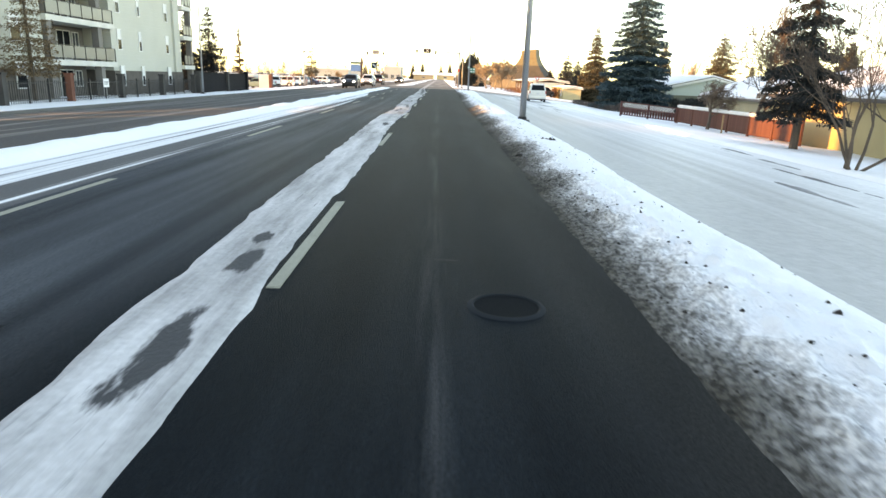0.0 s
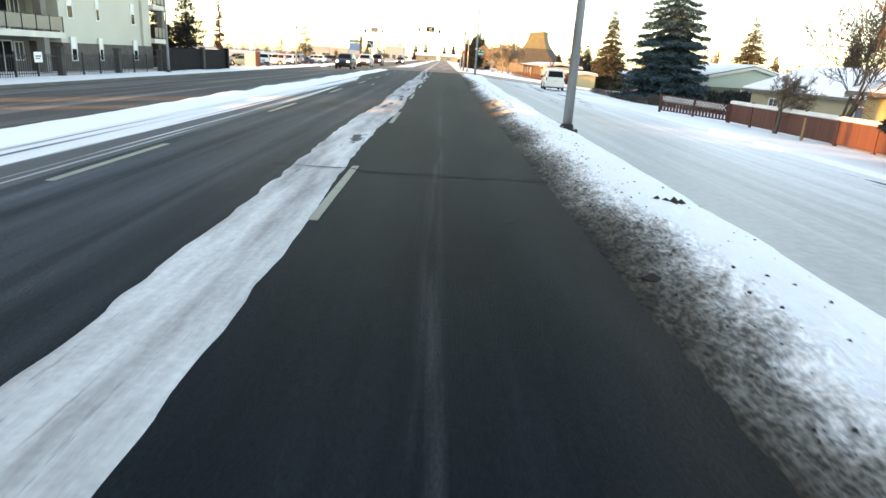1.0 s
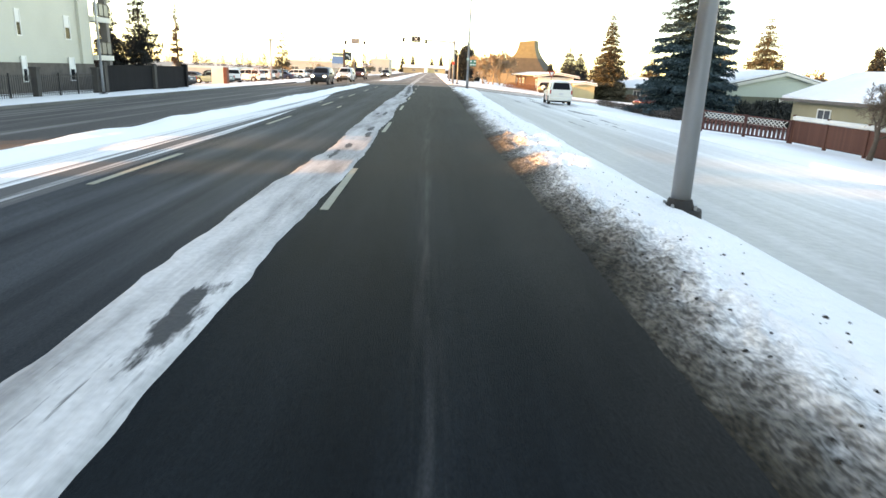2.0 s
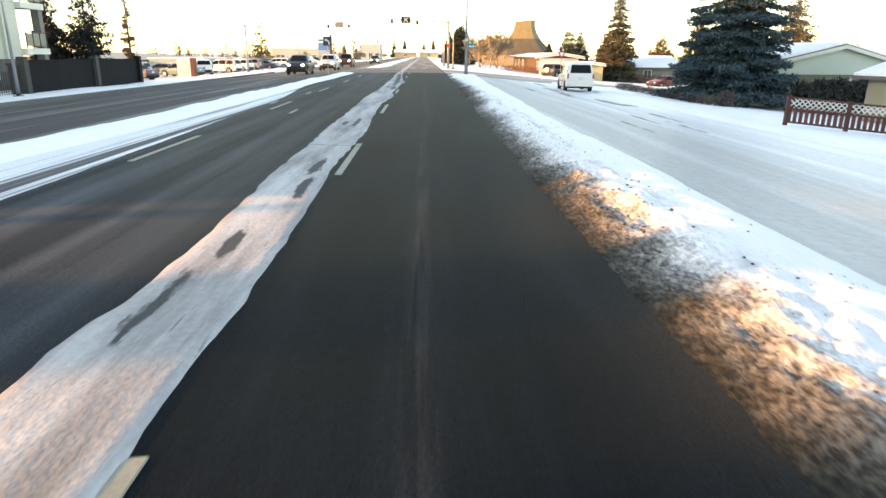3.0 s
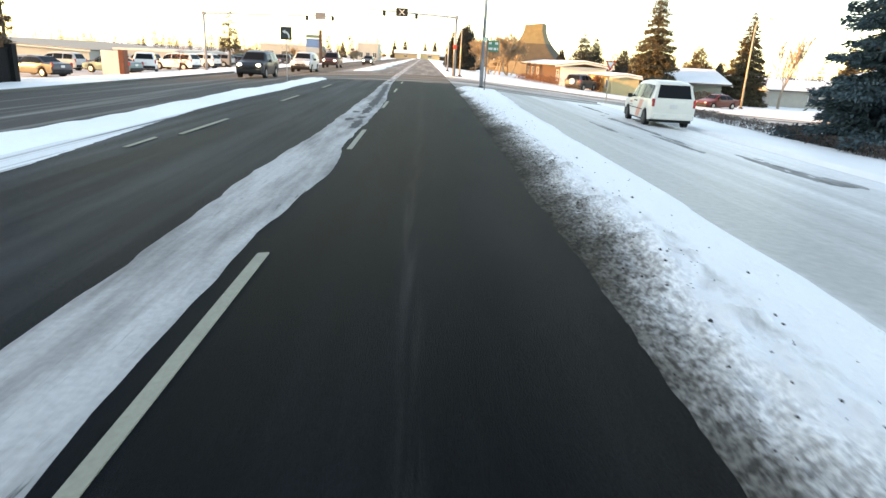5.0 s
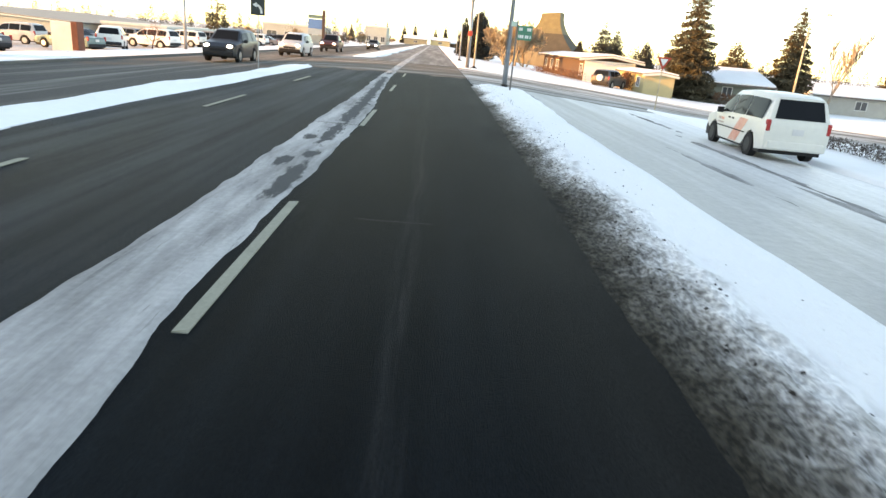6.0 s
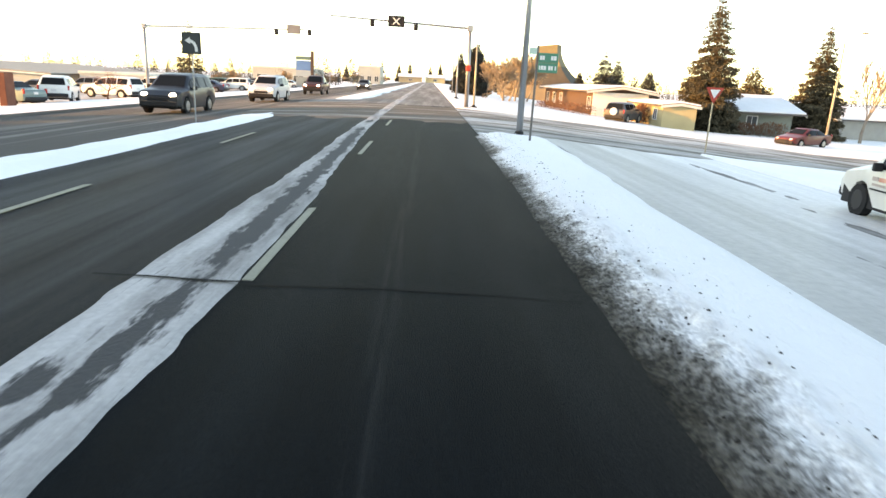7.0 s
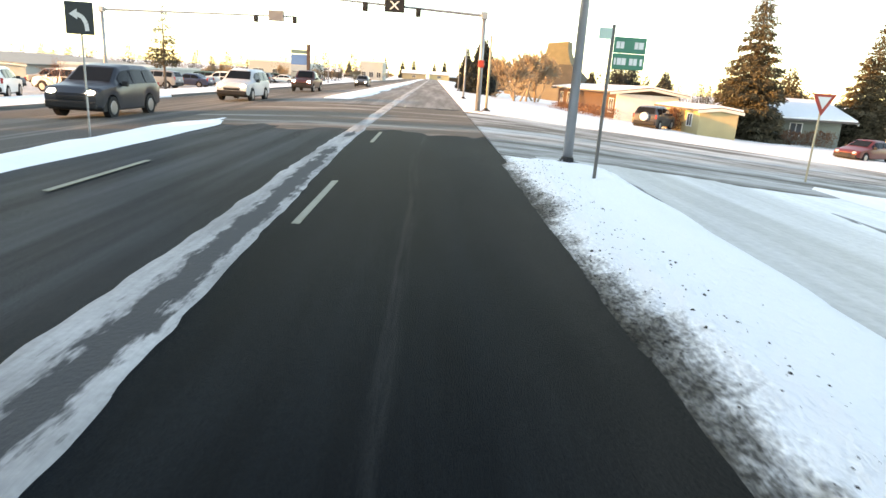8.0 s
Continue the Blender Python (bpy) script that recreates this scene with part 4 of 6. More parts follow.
# ---- vehicles ----
# stations from rear to nose: along, sill, belt, top, half width at the belt, half width at the top
SHAPES = {
    "minivan": dict(wheels=(-1.55, 1.52), r=0.34, st=[(-2.52, 0.48, 0.78, 0.95, 0.84, 0.80), (-2.50, 0.36, 0.98, 1.08, 0.93, 0.86), (-2.30, 0.32, 1.05, 1.70, 0.95, 0.72), (-2.0, 0.30, 1.05, 1.77, 0.96, 0.73),
                                                        (-0.6, 0.28, 1.03, 1.79, 0.96, 0.74), (0.45, 0.28, 1.01, 1.72, 0.95, 0.70), (1.42, 0.28, 0.98, 1.10, 0.94, 0.80), (2.2, 0.32, 0.86, 0.92, 0.90, 0.76), (2.50, 0.42, 0.66, 0.72, 0.80, 0.66)],
                     side=[(-2.18, -1.02), (-0.94, 0.02), (0.12, 0.98)], rear=(1, 2), front=(5, 6)),
    "suv": dict(wheels=(-1.38, 1.38), r=0.37, st=[(-2.30, 0.55, 0.80, 0.95, 0.82, 0.76), (-2.28, 0.42, 1.02, 1.12, 0.92, 0.84), (-2.02, 0.36, 1.10, 1.66, 0.94, 0.68), (-1.6, 0.33, 1.10, 1.73, 0.94, 0.70),
                                                    (-0.3, 0.32, 1.08, 1.74, 0.94, 0.70), (0.45, 0.32, 1.06, 1.66, 0.93, 0.66), (1.15, 0.32, 1.04, 1.12, 0.92, 0.80), (2.05, 0.36, 0.94, 1.00, 0.90, 0.76), (2.30, 0.46, 0.74, 0.80, 0.80, 0.66)],
                 side=[(-1.95, -1.1), (-1.0, -0.12), (-0.04, 0.82)], rear=(1, 2), front=(5, 6)),
    "sedan": dict(wheels=(-1.38, 1.40), r=0.32, st=[(-2.35, 0.45, 0.72, 0.86, 0.78, 0.72), (-2.28, 0.34, 0.90, 0.96, 0.87, 0.78), (-1.55, 0.28, 0.93, 1.02, 0.89, 0.76), (-0.85, 0.27, 0.93, 1.40, 0.89, 0.60),
                                                      (0.15, 0.27, 0.91, 1.43, 0.89, 0.61), (0.35, 0.27, 0.90, 1.40, 0.89, 0.60), (1.15, 0.28, 0.88, 0.95, 0.88, 0.74), (2.05, 0.32, 0.74, 0.78, 0.86, 0.72), (2.32, 0.40, 0.60, 0.64, 0.76, 0.64)],
                   side=[(-1.3, -0.45), (-0.38, 0.5), (0.56, 0.85)], rear=(2, 3), front=(5, 6)),
    "pickup": dict(wheels=(-1.72, 1.70), r=0.39, st=[(-2.75, 0.62, 0.90, 1.06, 0.86, 0.84), (-2.72, 0.50, 1.02, 1.12, 0.95, 0.90), (-0.95, 0.44, 1.04, 1.14, 0.96, 0.90), (-0.72, 0.42, 1.08, 1.78, 0.96, 0.70),
                                                       (0.2, 0.42, 1.08, 1.84, 0.96, 0.72), (0.5, 0.42, 1.08, 1.80, 0.96, 0.70), (1.22, 0.42, 1.08, 1.16, 0.95, 0.82), (2.45, 0.46, 1.00, 1.05, 0.93, 0.80), (2.72, 0.52, 0.80, 0.86, 0.84, 0.72)],
                    side=[(-0.62, -0.02), (0.06, 0.86)], rear=(2, 3), front=(5, 6)),
}


def paint(name, colour):
    return material("paint_" + name, colour, 0.32, 0.0, second=tuple(c * 0.86 for c in colour), scale=1.2, fine=0.4)


def vehicle(name, label, category, shape, colour, x, y, turn=0.0, group="", lit=False, base=None, stripe=False, size=1.0, tall=1.0):
    s = SHAPES[shape]
    st = s["st"]
    car = thing(name, label, category, (x, y, float(lie(x)) + (0.0 if base is None else base)), turn, group, size=size)
    car.matrix_basis = car.matrix_basis @ Matrix.Diagonal((1, 1, tall, 1))
    keys = [q[0] for q in st]

    def flank(along, v, out=0.0):
        sill, belt, top, wb, wt = [np.interp(along, keys, [q[i] for q in st]) for i in (1, 2, 3, 4, 5)]
        return Vector((wb + (wt - wb) * v + out, along, belt + (top - belt) * v))

    fine = sorted(set(keys + list(np.linspace(keys[0], keys[-1], 27))))
    bm = bmesh.new()
    rings = []
    for a in fine:
        sill, belt, top, wb, wt = [float(np.interp(a, keys, [q[i] for q in st])) for i in (1, 2, 3, 4, 5)]
        for w0 in s["wheels"]:
            d = abs(a - w0)
            if d < s["r"] + 0.06:
                sill = max(sill, min(math.sqrt((s["r"] + 0.06) ** 2 - d * d) + s["r"], belt - 0.12))
        half = [(wb * 0.97, sill), (wb * 1.0, (sill * 0.5 + belt * 0.5)), (wb, belt), (wt + (wb - wt) * 0.12, top - (top - belt) * 0.12), (wt * 0.9, top), (wt * 0.4, top + 0.02)]
        rings.append([bm.verts.new((px, a, pz)) for px, pz in half] + [bm.verts.new((-px, a, pz)) for px, pz in reversed(half)])
    for p, q in zip(rings, rings[1:]):
        for i in range(12):
            bm.faces.new((p[i], p[(i + 1) % 12], q[(i + 1) % 12], q[i]))
    bm.faces.new(rings[0])
    bm.faces.new(rings[-1])
    body = part("body", bm, colour, car, smooth=True)
    body.data.set_sharp_from_angle(angle=radians(38))
    # wheel wells and underside
    low = st[4][1]
    part("underbody", boxes((-st[4][4] + 0.06, keys[0] + 0.25, low - 0.06, st[4][4] - 0.06, keys[-1] - 0.3, low + 0.32)), BLACK, car, "black underside")
    # glass
    for sign in (1, -1):
        for a, b in s["side"]:
            bm = bmesh.new()
            for i in range(8):
                a0, a1 = a + (b - a) * i / 8, a + (b - a) * (i + 1) / 8
                lowv, topv = 0.08, 0.80
                quad = [flank(a0, lowv, 0.02), flank(a1, lowv, 0.02), flank(a1, topv, 0.03), flank(a0, topv, 0.03)]
                bm.faces.new([bm.verts.new((q.x * sign, q.y, q.z)) for q in quad])
            bmesh.ops.remove_doubles(bm, verts=bm.verts, dist=0.001)
            part("side_window", bm, GLASS, car, "dark tinted glass")
    for key, (i, j), n in (("rear", s["rear"], "rear_window"), ("front", s["front"], "windscreen")):
        p, q = st[i], st[j]
        flip = -1 if key == "rear" else 1
        d = Vector((0, q[0] - p[0], q[3] - p[3]))
        normal = Vector((0, -d.z, d.y)).normalized() * (1 if d.y > 0 else -1)
        bm = bmesh.new()
        f0, f1 = (0.10, 0.90)
        quad = []
        for f, sides in ((f0, (-1, 1)), (f1, (1, -1))):
            for sd in sides:
                wide = (p[5] + (q[5] - p[5]) * f) * 0.86
                quad.append(bm.verts.new(Vector((sd * wide, p[0] + d.y * f, p[3] + d.z * f + 0.012)) + normal * 0.012))
        bm.faces.new(quad)
        part(n, bm, GLASS, car, "dark glass")
    # wheels
    for w0 in s["wheels"]:
        for sign in (1, -1):
            wide = float(np.interp(w0, keys, [q[4] for q in st]))
            o = sign * (wide - 0.20)
            e = sign * (wide + 0.005)
            wheel = part("wheel", tubes(((o, w0, s["r"]), (e, w0, s["r"]), s["r"], s["r"] * 0.985), sides=28), RUBBER, car, "black winter tyre")
            bm = tubes(((e, w0, s["r"]), (e + sign * 0.012, w0, s["r"]), s["r"] * 0.62, s["r"] * 0.58), sides=20)
            part("rim", bm, RIM if not stripe else material("black_rim", (0.018, 0.018, 0.020), 0.6, 0.2), wheel, "steel wheel rim")
    nose, tail = st[-1], st[0]
    for sign in (1, -1):
        z = st[-2][2] - 0.10
        wide = st[-1][4]
        bm = bmesh.new()
        bmesh.ops.create_icosphere(bm, subdivisions=2, radius=1.0, matrix=Matrix.Translation((sign * (wide - 0.20), keys[-1] - 0.10, z)) @ Matrix.Diagonal((0.15, 0.16, 0.085, 1)))
        part("headlight", bm, HEADLIGHT if lit else WHITE_LAMP, car, "headlight", smooth=True)
        tz = st[1][2]
        tx = sign * (st[1][4] - 0.06)
        part("tail_light", boxes((tx - 0.06, keys[0] - 0.012, tz - 0.16, tx + 0.06, keys[0] + 0.13, tz + 0.14), bevel=0.025), RED_LAMP, car, "red tail light")
        mirror = flank(s["side"][-1][1] - 0.12, 0.05)
        part("mirror", boxes((sign * mirror.x - 0.02 + sign * 0.10 - 0.09, mirror.y - 0.06, mirror.z - 0.02, sign * mirror.x + sign * 0.10 + 0.09, mirror.y + 0.06, mirror.z + 0.15), bevel=0.03), BLACK, car, "black wing mirror")
    part("bumper", boxes((-tail[4], keys[0] - 0.05, tail[1] - 0.14, tail[4], keys[0] + 0.3, tail[1] + 0.10), bevel=0.05), BLACK if not stripe else colour, car)
    part("bumper", boxes((-nose[4], keys[-1] - 0.3, nose[1] - 0.12, nose[4], keys[-1] + 0.05, nose[1] + 0.12), bevel=0.05), BLACK, car)
    part("grille", boxes((-nose[4] * 0.55, keys[-1] - 0.05, nose[2] - 0.14, nose[4] * 0.55, keys[-1] + 0.03, nose[2] - 0.01), bevel=0.02), BLACK, car)
    part("number_plate", boxes((-0.16, keys[0] - 0.03, tail[2] - 0.02, 0.16, keys[0] + 0.005, tail[2] + 0.14)), material("plate_white", (0.6, 0.6, 0.6), 0.5), car)
    if stripe:
        red = material("faded_red_film", (0.62, 0.17, 0.10), 0.5, second=(0.70, 0.42, 0.34), scale=14, spread=0.5)
        grey = material("faded_lettering", (0.50, 0.42, 0.38), 0.6)
        for sign in (1, -1):
            bm = bmesh.new()
            for z0, z1 in ((0.30, 0.55), (0.55, 0.80), (0.80, 1.0)):
                quad = []
                for z, side_ in ((z0, 0), (z0, 1), (z1, 1), (z1, 0)):
                    a = 0.05 - (z - 0.3) * 1.05 + (-0.62 if side_ == 0 else 0.0)
                    sill, belt = float(np.interp(a, keys, [q[1] for q in st])), float(np.interp(a, keys, [q[2] for q in st]))
                    wb = float(np.interp(a, keys, [q[4] for q in st]))
                    mid = (sill + belt) / 2
                    wx = wb * (0.97 + 0.03 * min(1, max(0, (z - sill) / (mid - sill))))
                    quad.append(bm.verts.new((sign * (wx + 0.008), a, z)))
                bm.faces.new(quad)
            part("stripe", bm, red, car, "slanted faded red stripe")
            for k, (a0, a1, z0, z1, tone) in enumerate(((0.62, 0.86, 0.80, 0.88, red), (0.90, 1.10, 0.80, 0.88, grey), (0.62, 1.08, 0.70, 0.75, grey))):
                part("lettering_bar", boxes((sign * 0.957 - 0.004, a0, z0, sign * 0.957 + 0.004, a1, z1)), tone, car, "faded lettering as a bar")
            part("trim_strip", boxes((sign * 0.966 - 0.008, -1.15, 0.615, sign * 0.966 + 0.008, 1.12, 0.645)), BLACK, car, "dark rubbing strip")
            for a in (0.18, -0.12):
                part("door_handle", boxes((sign * 0.965 - 0.018, a - 0.07, 0.90, sign * 0.965 + 0.018, a + 0.07, 0.95), bevel=0.012), BLACK, car, "black door handle")
    return car

# ---- buildings ----
def window(parent, axis, face, a, z, wide, high, casing=None, pane=PANE, bars=1, out=1, blind=False):
    """A window set on a wall; axis x: the wall faces along x and a runs along y."""
    casing = casing or material("white_frame", (0.72, 0.72, 0.70), 0.5)
    home = None
    bm = bmesh.new()

    def put(bm_, a0, z0, a1, z1, d0, d1):
        d0, d1 = face + out * d0, face + out * d1
        d0, d1 = min(d0, d1), max(d0, d1)
        if axis == "x":
            box(bm_, d0, a0, z0, d1, a1, z1)
        else:
            box(bm_, a0, d0, z0, a1, d1, z1)

    t = 0.07
    for r in ((a - wide / 2 - t, z - t, a + wide / 2 + t, z), (a - wide / 2 - t, z + high, a + wide / 2 + t, z + high + t), (a - wide / 2 - t, z, a - wide / 2, z + high), (a + wide / 2, z, a + wide / 2 + t, z + high)):
        put(bm, *r, -0.02, 0.06)
    for i in range(bars):
        c = a - wide / 2 + wide * (i + 1) / (bars + 1)
        put(bm, c - 0.025, z, c + 0.025, z + high, -0.02, 0.045)
    home = part("window", bm, casing, parent, "white-framed window")
    bm = bmesh.new()
    put(bm, a - wide / 2, z, a + wide / 2, z + high, -0.02, 0.02)
    part("pane", bm, pane, home)
    if blind:
        bm = bmesh.new()
        put(bm, a - wide / 2, z + high * 0.5, a + wide / 2, z + high, 0.02, 0.03)
        part("blind", bm, material("white_blind", (0.74, 0.74, 0.72), 0.7), home, "half-drawn white blind")
    return home


def siding(name, colour, pitch=0.2):
    """Lapped boards: fine dark lines at even heights with a slight wander in tone."""
    m = material(name, colour, 0.75, second=tuple(c * 0.86 for c in colour), scale=1.5)
    t = m.node_tree
    where = t.nodes["Texture Coordinate"]
    wave_ = node(t, "ShaderNodeTexWave", Scale=1.0 / pitch / 3.1416 * 0.5, Distortion=0.0)
    wave_.bands_direction, wave_.wave_profile = "Z", "SAW"
    t.links.new(where.outputs["Object"], wave_.inputs["Vector"])
    relief = node(t, "ShaderNodeBump", Strength=0.5, Distance=0.03)
    t.links.new(wave_.outputs["Fac"], relief.inputs["Height"])
    t.links.new(relief.outputs[0], t.nodes["Principled BSDF"].inputs["Normal"])
    return m


ROOF_SNOW = material("roof_snow", (0.84, 0.86, 0.89), 0.65, second=(0.66, 0.68, 0.70), scale=0.8, bump=0.4, bump_scale=6)
SHINGLE = material("shingles", (0.16, 0.14, 0.13), 0.9, second=(0.09, 0.08, 0.075), scale=6)
STONE = material("stone_facing", (0.13, 0.112, 0.098), 0.9, second=(0.07, 0.062, 0.055), scale=9, spread=0.4, bump=0.8, bump_scale=9)
BRICK = material("red_brick", (0.20, 0.075, 0.05), 0.9, second=(0.12, 0.05, 0.036), scale=10, bump=0.5)
BEIGE = siding("beige_siding", (0.50, 0.50, 0.44), 0.16)
BROWN_PAINT = material("brown_grey_paint", (0.20, 0.185, 0.17), 0.8, second=(0.15, 0.14, 0.13))
CREAM = material("cream_fascia", (0.62, 0.61, 0.56), 0.7)


def apartment():
    """Four storeys; the road front faces east at x = FRONT."""
    base, storey, front, back = -1.35, 2.85, -27.0, -43.0
    top = base + 4 * storey
    b = thing("apartment_building", "four-storey beige apartment block with stone base and balconies", "apartment building", (0, 0, 0))
    # plan: bays along the road, balcony bays set back
    bays = [(27.5, 39, False), (39, 47.3, False), (47.3, 56.3, True), (56.3, 70.2, False), (70.2, 72.8, True)]
    for y0, y1, open_ in bays:
        deep = front - (2.2 if open_ else 0)
        if open_:
            part("wall", boxes((back, y0, base, deep, y1, top)), BROWN_PAINT, b, "grey-brown recessed wall")
            for f in range(4):
                zf = base + f * storey
                if f:
                    part("balcony", boxes((deep, y0, zf - 0.32, front + 0.35, y1, zf + 0.06)), CREAM, b, "cream balcony floor")
                    rail = boxes((front + 0.27, y0 + 0.15, zf + 1.02, front + 0.32, y1 - 0.15, zf + 1.07), (front + 0.27, y0 + 0.15, zf + 0.14, front + 0.32, y1 - 0.15, zf + 0.18))
                    n = max(3, int((y1 - y0) / 1.3))
                    for i in range(n + 1):
                        yy = y0 + 0.15 + (y1 - y0 - 0.3) * i / n
                        box(rail, front + 0.26, yy - 0.025, zf + 0.06, front + 0.33, yy + 0.025, zf + 1.07)
                    part("railing", rail, IRON, b, "black balcony railing")
                    for i in range(n):
                        y_a, y_b = y0 + 0.20 + (y1 - y0 - 0.3) * i / n, y0 + 0.10 + (y1 - y0 - 0.3) * (i + 1) / n
                        part("railing_panel", boxes((front + 0.285, y_a, zf + 0.2, front + 0.30, y_b, zf + 1.0)), material("frosted_panel", (0.12, 0.14, 0.138), 0.3, second=(0.08, 0.095, 0.095)), b, "frosted glass railing panel")
                if y1 - y0 > 5:
                    for c in (y0 + 2.3, y0 + 6.2):
                        window(b, "x", deep, c, zf + 0.15, 1.7, 2.0, pane=GLASS)
                        window(b, "x", deep, c + 1.6, zf + 1.0, 0.8, 1.1)
                else:
                    window(b, "x", deep, (y0 + y1) / 2, zf + 0.2, 1.2, 2.0, pane=GLASS)
            for yy in ((y0 + 0.2, y0 + 0.75), (y1 - 2.3, y1 - 1.75)) if y1 - y0 > 5 else ((y1 - 0.5, y1 - 0.05),):
                part("pillar", boxes((front - 0.3, yy[0], base, front + 0.22, yy[1], top)), BROWN_PAINT, b, "grey-brown balcony pillar")
        else:
            part("wall", boxes((back, y0, base + 2.25, front, y1, top)), BEIGE, b, "beige lapped siding")
            part("stone_base", boxes((back, y0, base - 0.6, front + 0.08, y1, base + 2.25)), STONE, b, "dark stone-faced ground floor")
            part("pilaster", boxes((front - 0.02, y1 - 1.9, base + 2.26, front + 0.22, y1 - 1.55, top)), BEIGE, b)
            spots = [(y0 + 1.3, 0.75, 1), (y0 + 5.0, 0.5, 0), (y0 + 10.6, 0.75, 1)] if y1 - y0 > 12 else [(y0 + 2.5, 0.8, 1), (y0 + 5.5, 1.2, 1)]
            for c, wide, bars in spots:
                for f in range(4):
                    window(b, "x", front + (0.08 if f == 0 else 0), c, base + f * storey + 1.1, wide * 0.8, 1.5, bars=0, blind=True, pane=GLASS)
    part("roof", boxes((back - 0.5, 27.4, top, front + 0.6, 73.2, top + 0.35)), CREAM, b)
    part("roof_snow", boxes((back - 0.4, 27.5, top + 0.35, front + 0.5, 73.1, top + 0.5)), ROOF_SNOW, b, "snow on the roof")


def shade_block():
    """An unseen block, added out of view to shade the road."""
    b = thing("apartment_building", "unseen beige block beyond a gap, added to shade the road", "apartment building", (0, 0, 0))
    part("wall", boxes((-43, -90, -1.4, -27, 18.6, 10.2)), BEIGE, b)
    part("roof", boxes((-43.4, -90.4, 10.2, -26.6, 18.9, 10.5)), ROOF_SNOW, b)


def gable_house(name, label, x0, y0, x1, y1, eave, ridge, along, wall, windows=(), roof=ROOF_SNOW, over=0.6, base=None, snow=True, gable=None, chimney=False):
    """A low house on a plan; along 'x' or 'y' is the way its ridge runs."""
    z = float(lie((x0 + x1) / 2)) if base is None else base
    h = thing(name, label, "house", (0, 0, 0))
    bm = bmesh.new()
    if along == "y":
        c = (x0 + x1) / 2
        slab(bm, [(x0, z - 0.5), (x1, z - 0.5), (x1, z + eave), (c, z + ridge), (x0, z + eave)], "y", y0, y1)
    else:
        c = (y0 + y1) / 2
        slab(bm, [(y0, z - 0.5), (y1, z - 0.5), (y1, z + eave), (c, z + ridge), (y0, z + eave)], "x", x0, x1)
    part("wall", bm, wall, h)
    if along == "y":
        lo, hi, mid, e0, e1, axis = x0, x1, (x0 + x1) / 2, y0 - over, y1 + over, "y"
    else:
        lo, hi, mid, e0, e1, axis = y0, y1, (y0 + y1) / 2, x0 - over, x1 + over, "x"
    slope = (ridge - eave) / (mid - lo)
    for thick, raise_, tone, n, grow in ((0.14, 0.02, SHINGLE, "roof", 0.0), (0.12, 0.165, roof, "roof_snow", -0.08)):
        if n == "roof_snow" and not snow:
            continue
        bm = bmesh.new()
        o = over + grow
        out = [(lo - o, z + eave - o * slope + raise_), (mid, z + ridge + raise_), (hi + o, z + eave - o * slope + raise_),
               (hi + o, z + eave - o * slope + raise_ + thick), (mid, z + ridge + raise_ + thick), (lo - o, z + eave - o * slope + raise_ + thick)]
        slab(bm, out, axis, e0 - grow, e1 + grow)
        part(n, bm, tone, h, "" if n == "roof" else "thick snow on the roof")
    for e in (e0, e1):
        bm = bmesh.new()
        o = over
        slab(bm, [(lo - o, z + eave - o * slope - 0.12), (mid, z + ridge - 0.12), (hi + o, z + eave - o * slope - 0.12), (hi + o, z + eave - o * slope + 0.10), (mid, z + ridge + 0.10), (lo - o, z + eave - o * slope + 0.10)], axis, e - 0.03, e + 0.03)
        part("fascia", bm, gable or CREAM, h)
    for axis_, face, a, zz, wide, high, out in windows:
        window(h, axis_, face, a, z + zz, wide, high, out=out)
    if chimney:
        part("chimney", boxes((mid - 0.3 if along == "y" else x0 + 2, (y0 + y1) / 2 - 0.3, z + ridge - 0.5, mid + 0.3 if along == "y" else x0 + 2.6, (y0 + y1) / 2 + 0.3, z + ridge + 0.9)), BRICK, h)
    return h


def church(x, y):
    b = thing("church", "tent-roofed church, concave dark shingle roof with sunlight painted on its upper part", "church", (x, y, -1.6), -24)
    pale = material("church_wall", (0.20, 0.165, 0.115), 0.8, second=(0.15, 0.12, 0.085))
    dark = material("church_roof", (0.085, 0.075, 0.062), 0.9, second=(0.055, 0.05, 0.042), scale=3)
    bm = bmesh.new()
    rings, heights = [], []
    for f in np.linspace(0, 1, 9):
        half = 2.3 + 6.0 * (1 - f) ** 2.0
        z = 3.2 + 9.0 * f
        heights.append([(sx * half, sy * half * 0.9, z + (0.5 if f == 1 and sx > 0 else 0)) for sx, sy in ((-1, -1), (1, -1), (1, 1), (-1, 1))])
        rings.append([bm.verts.new(v) for v in heights[-1]])
    for p, q in zip(rings[:5], rings[1:5]):
        for i in range(4):
            bm.faces.new((p[i], p[(i + 1) % 4], q[(i + 1) % 4], q[i]))
    part("roof", bm, dark, b, "concave dark shingled skirt roof")
    # upper rings get a paler tone: low sun on the roof put into colour
    bm = bmesh.new()
    top = [[bm.verts.new(v) for v in ring] for ring in heights[4:]]
    for p, q in zip(top, top[1:]):
        for i in range(4):
            bm.faces.new((p[i], p[(i + 1) % 4], q[(i + 1) % 4], q[i]))
    bm.faces.new(top[-1])
    part("lantern", bm, material("church_sunlit", (0.17, 0.145, 0.088), 0.8, second=(0.12, 0.10, 0.062)), b, "upper part of the roof in a sunlit tone")
    part("wall", boxes((-9.6, -8.6, -0.6, 9.6, 8.6, 3.2)), pale, b)


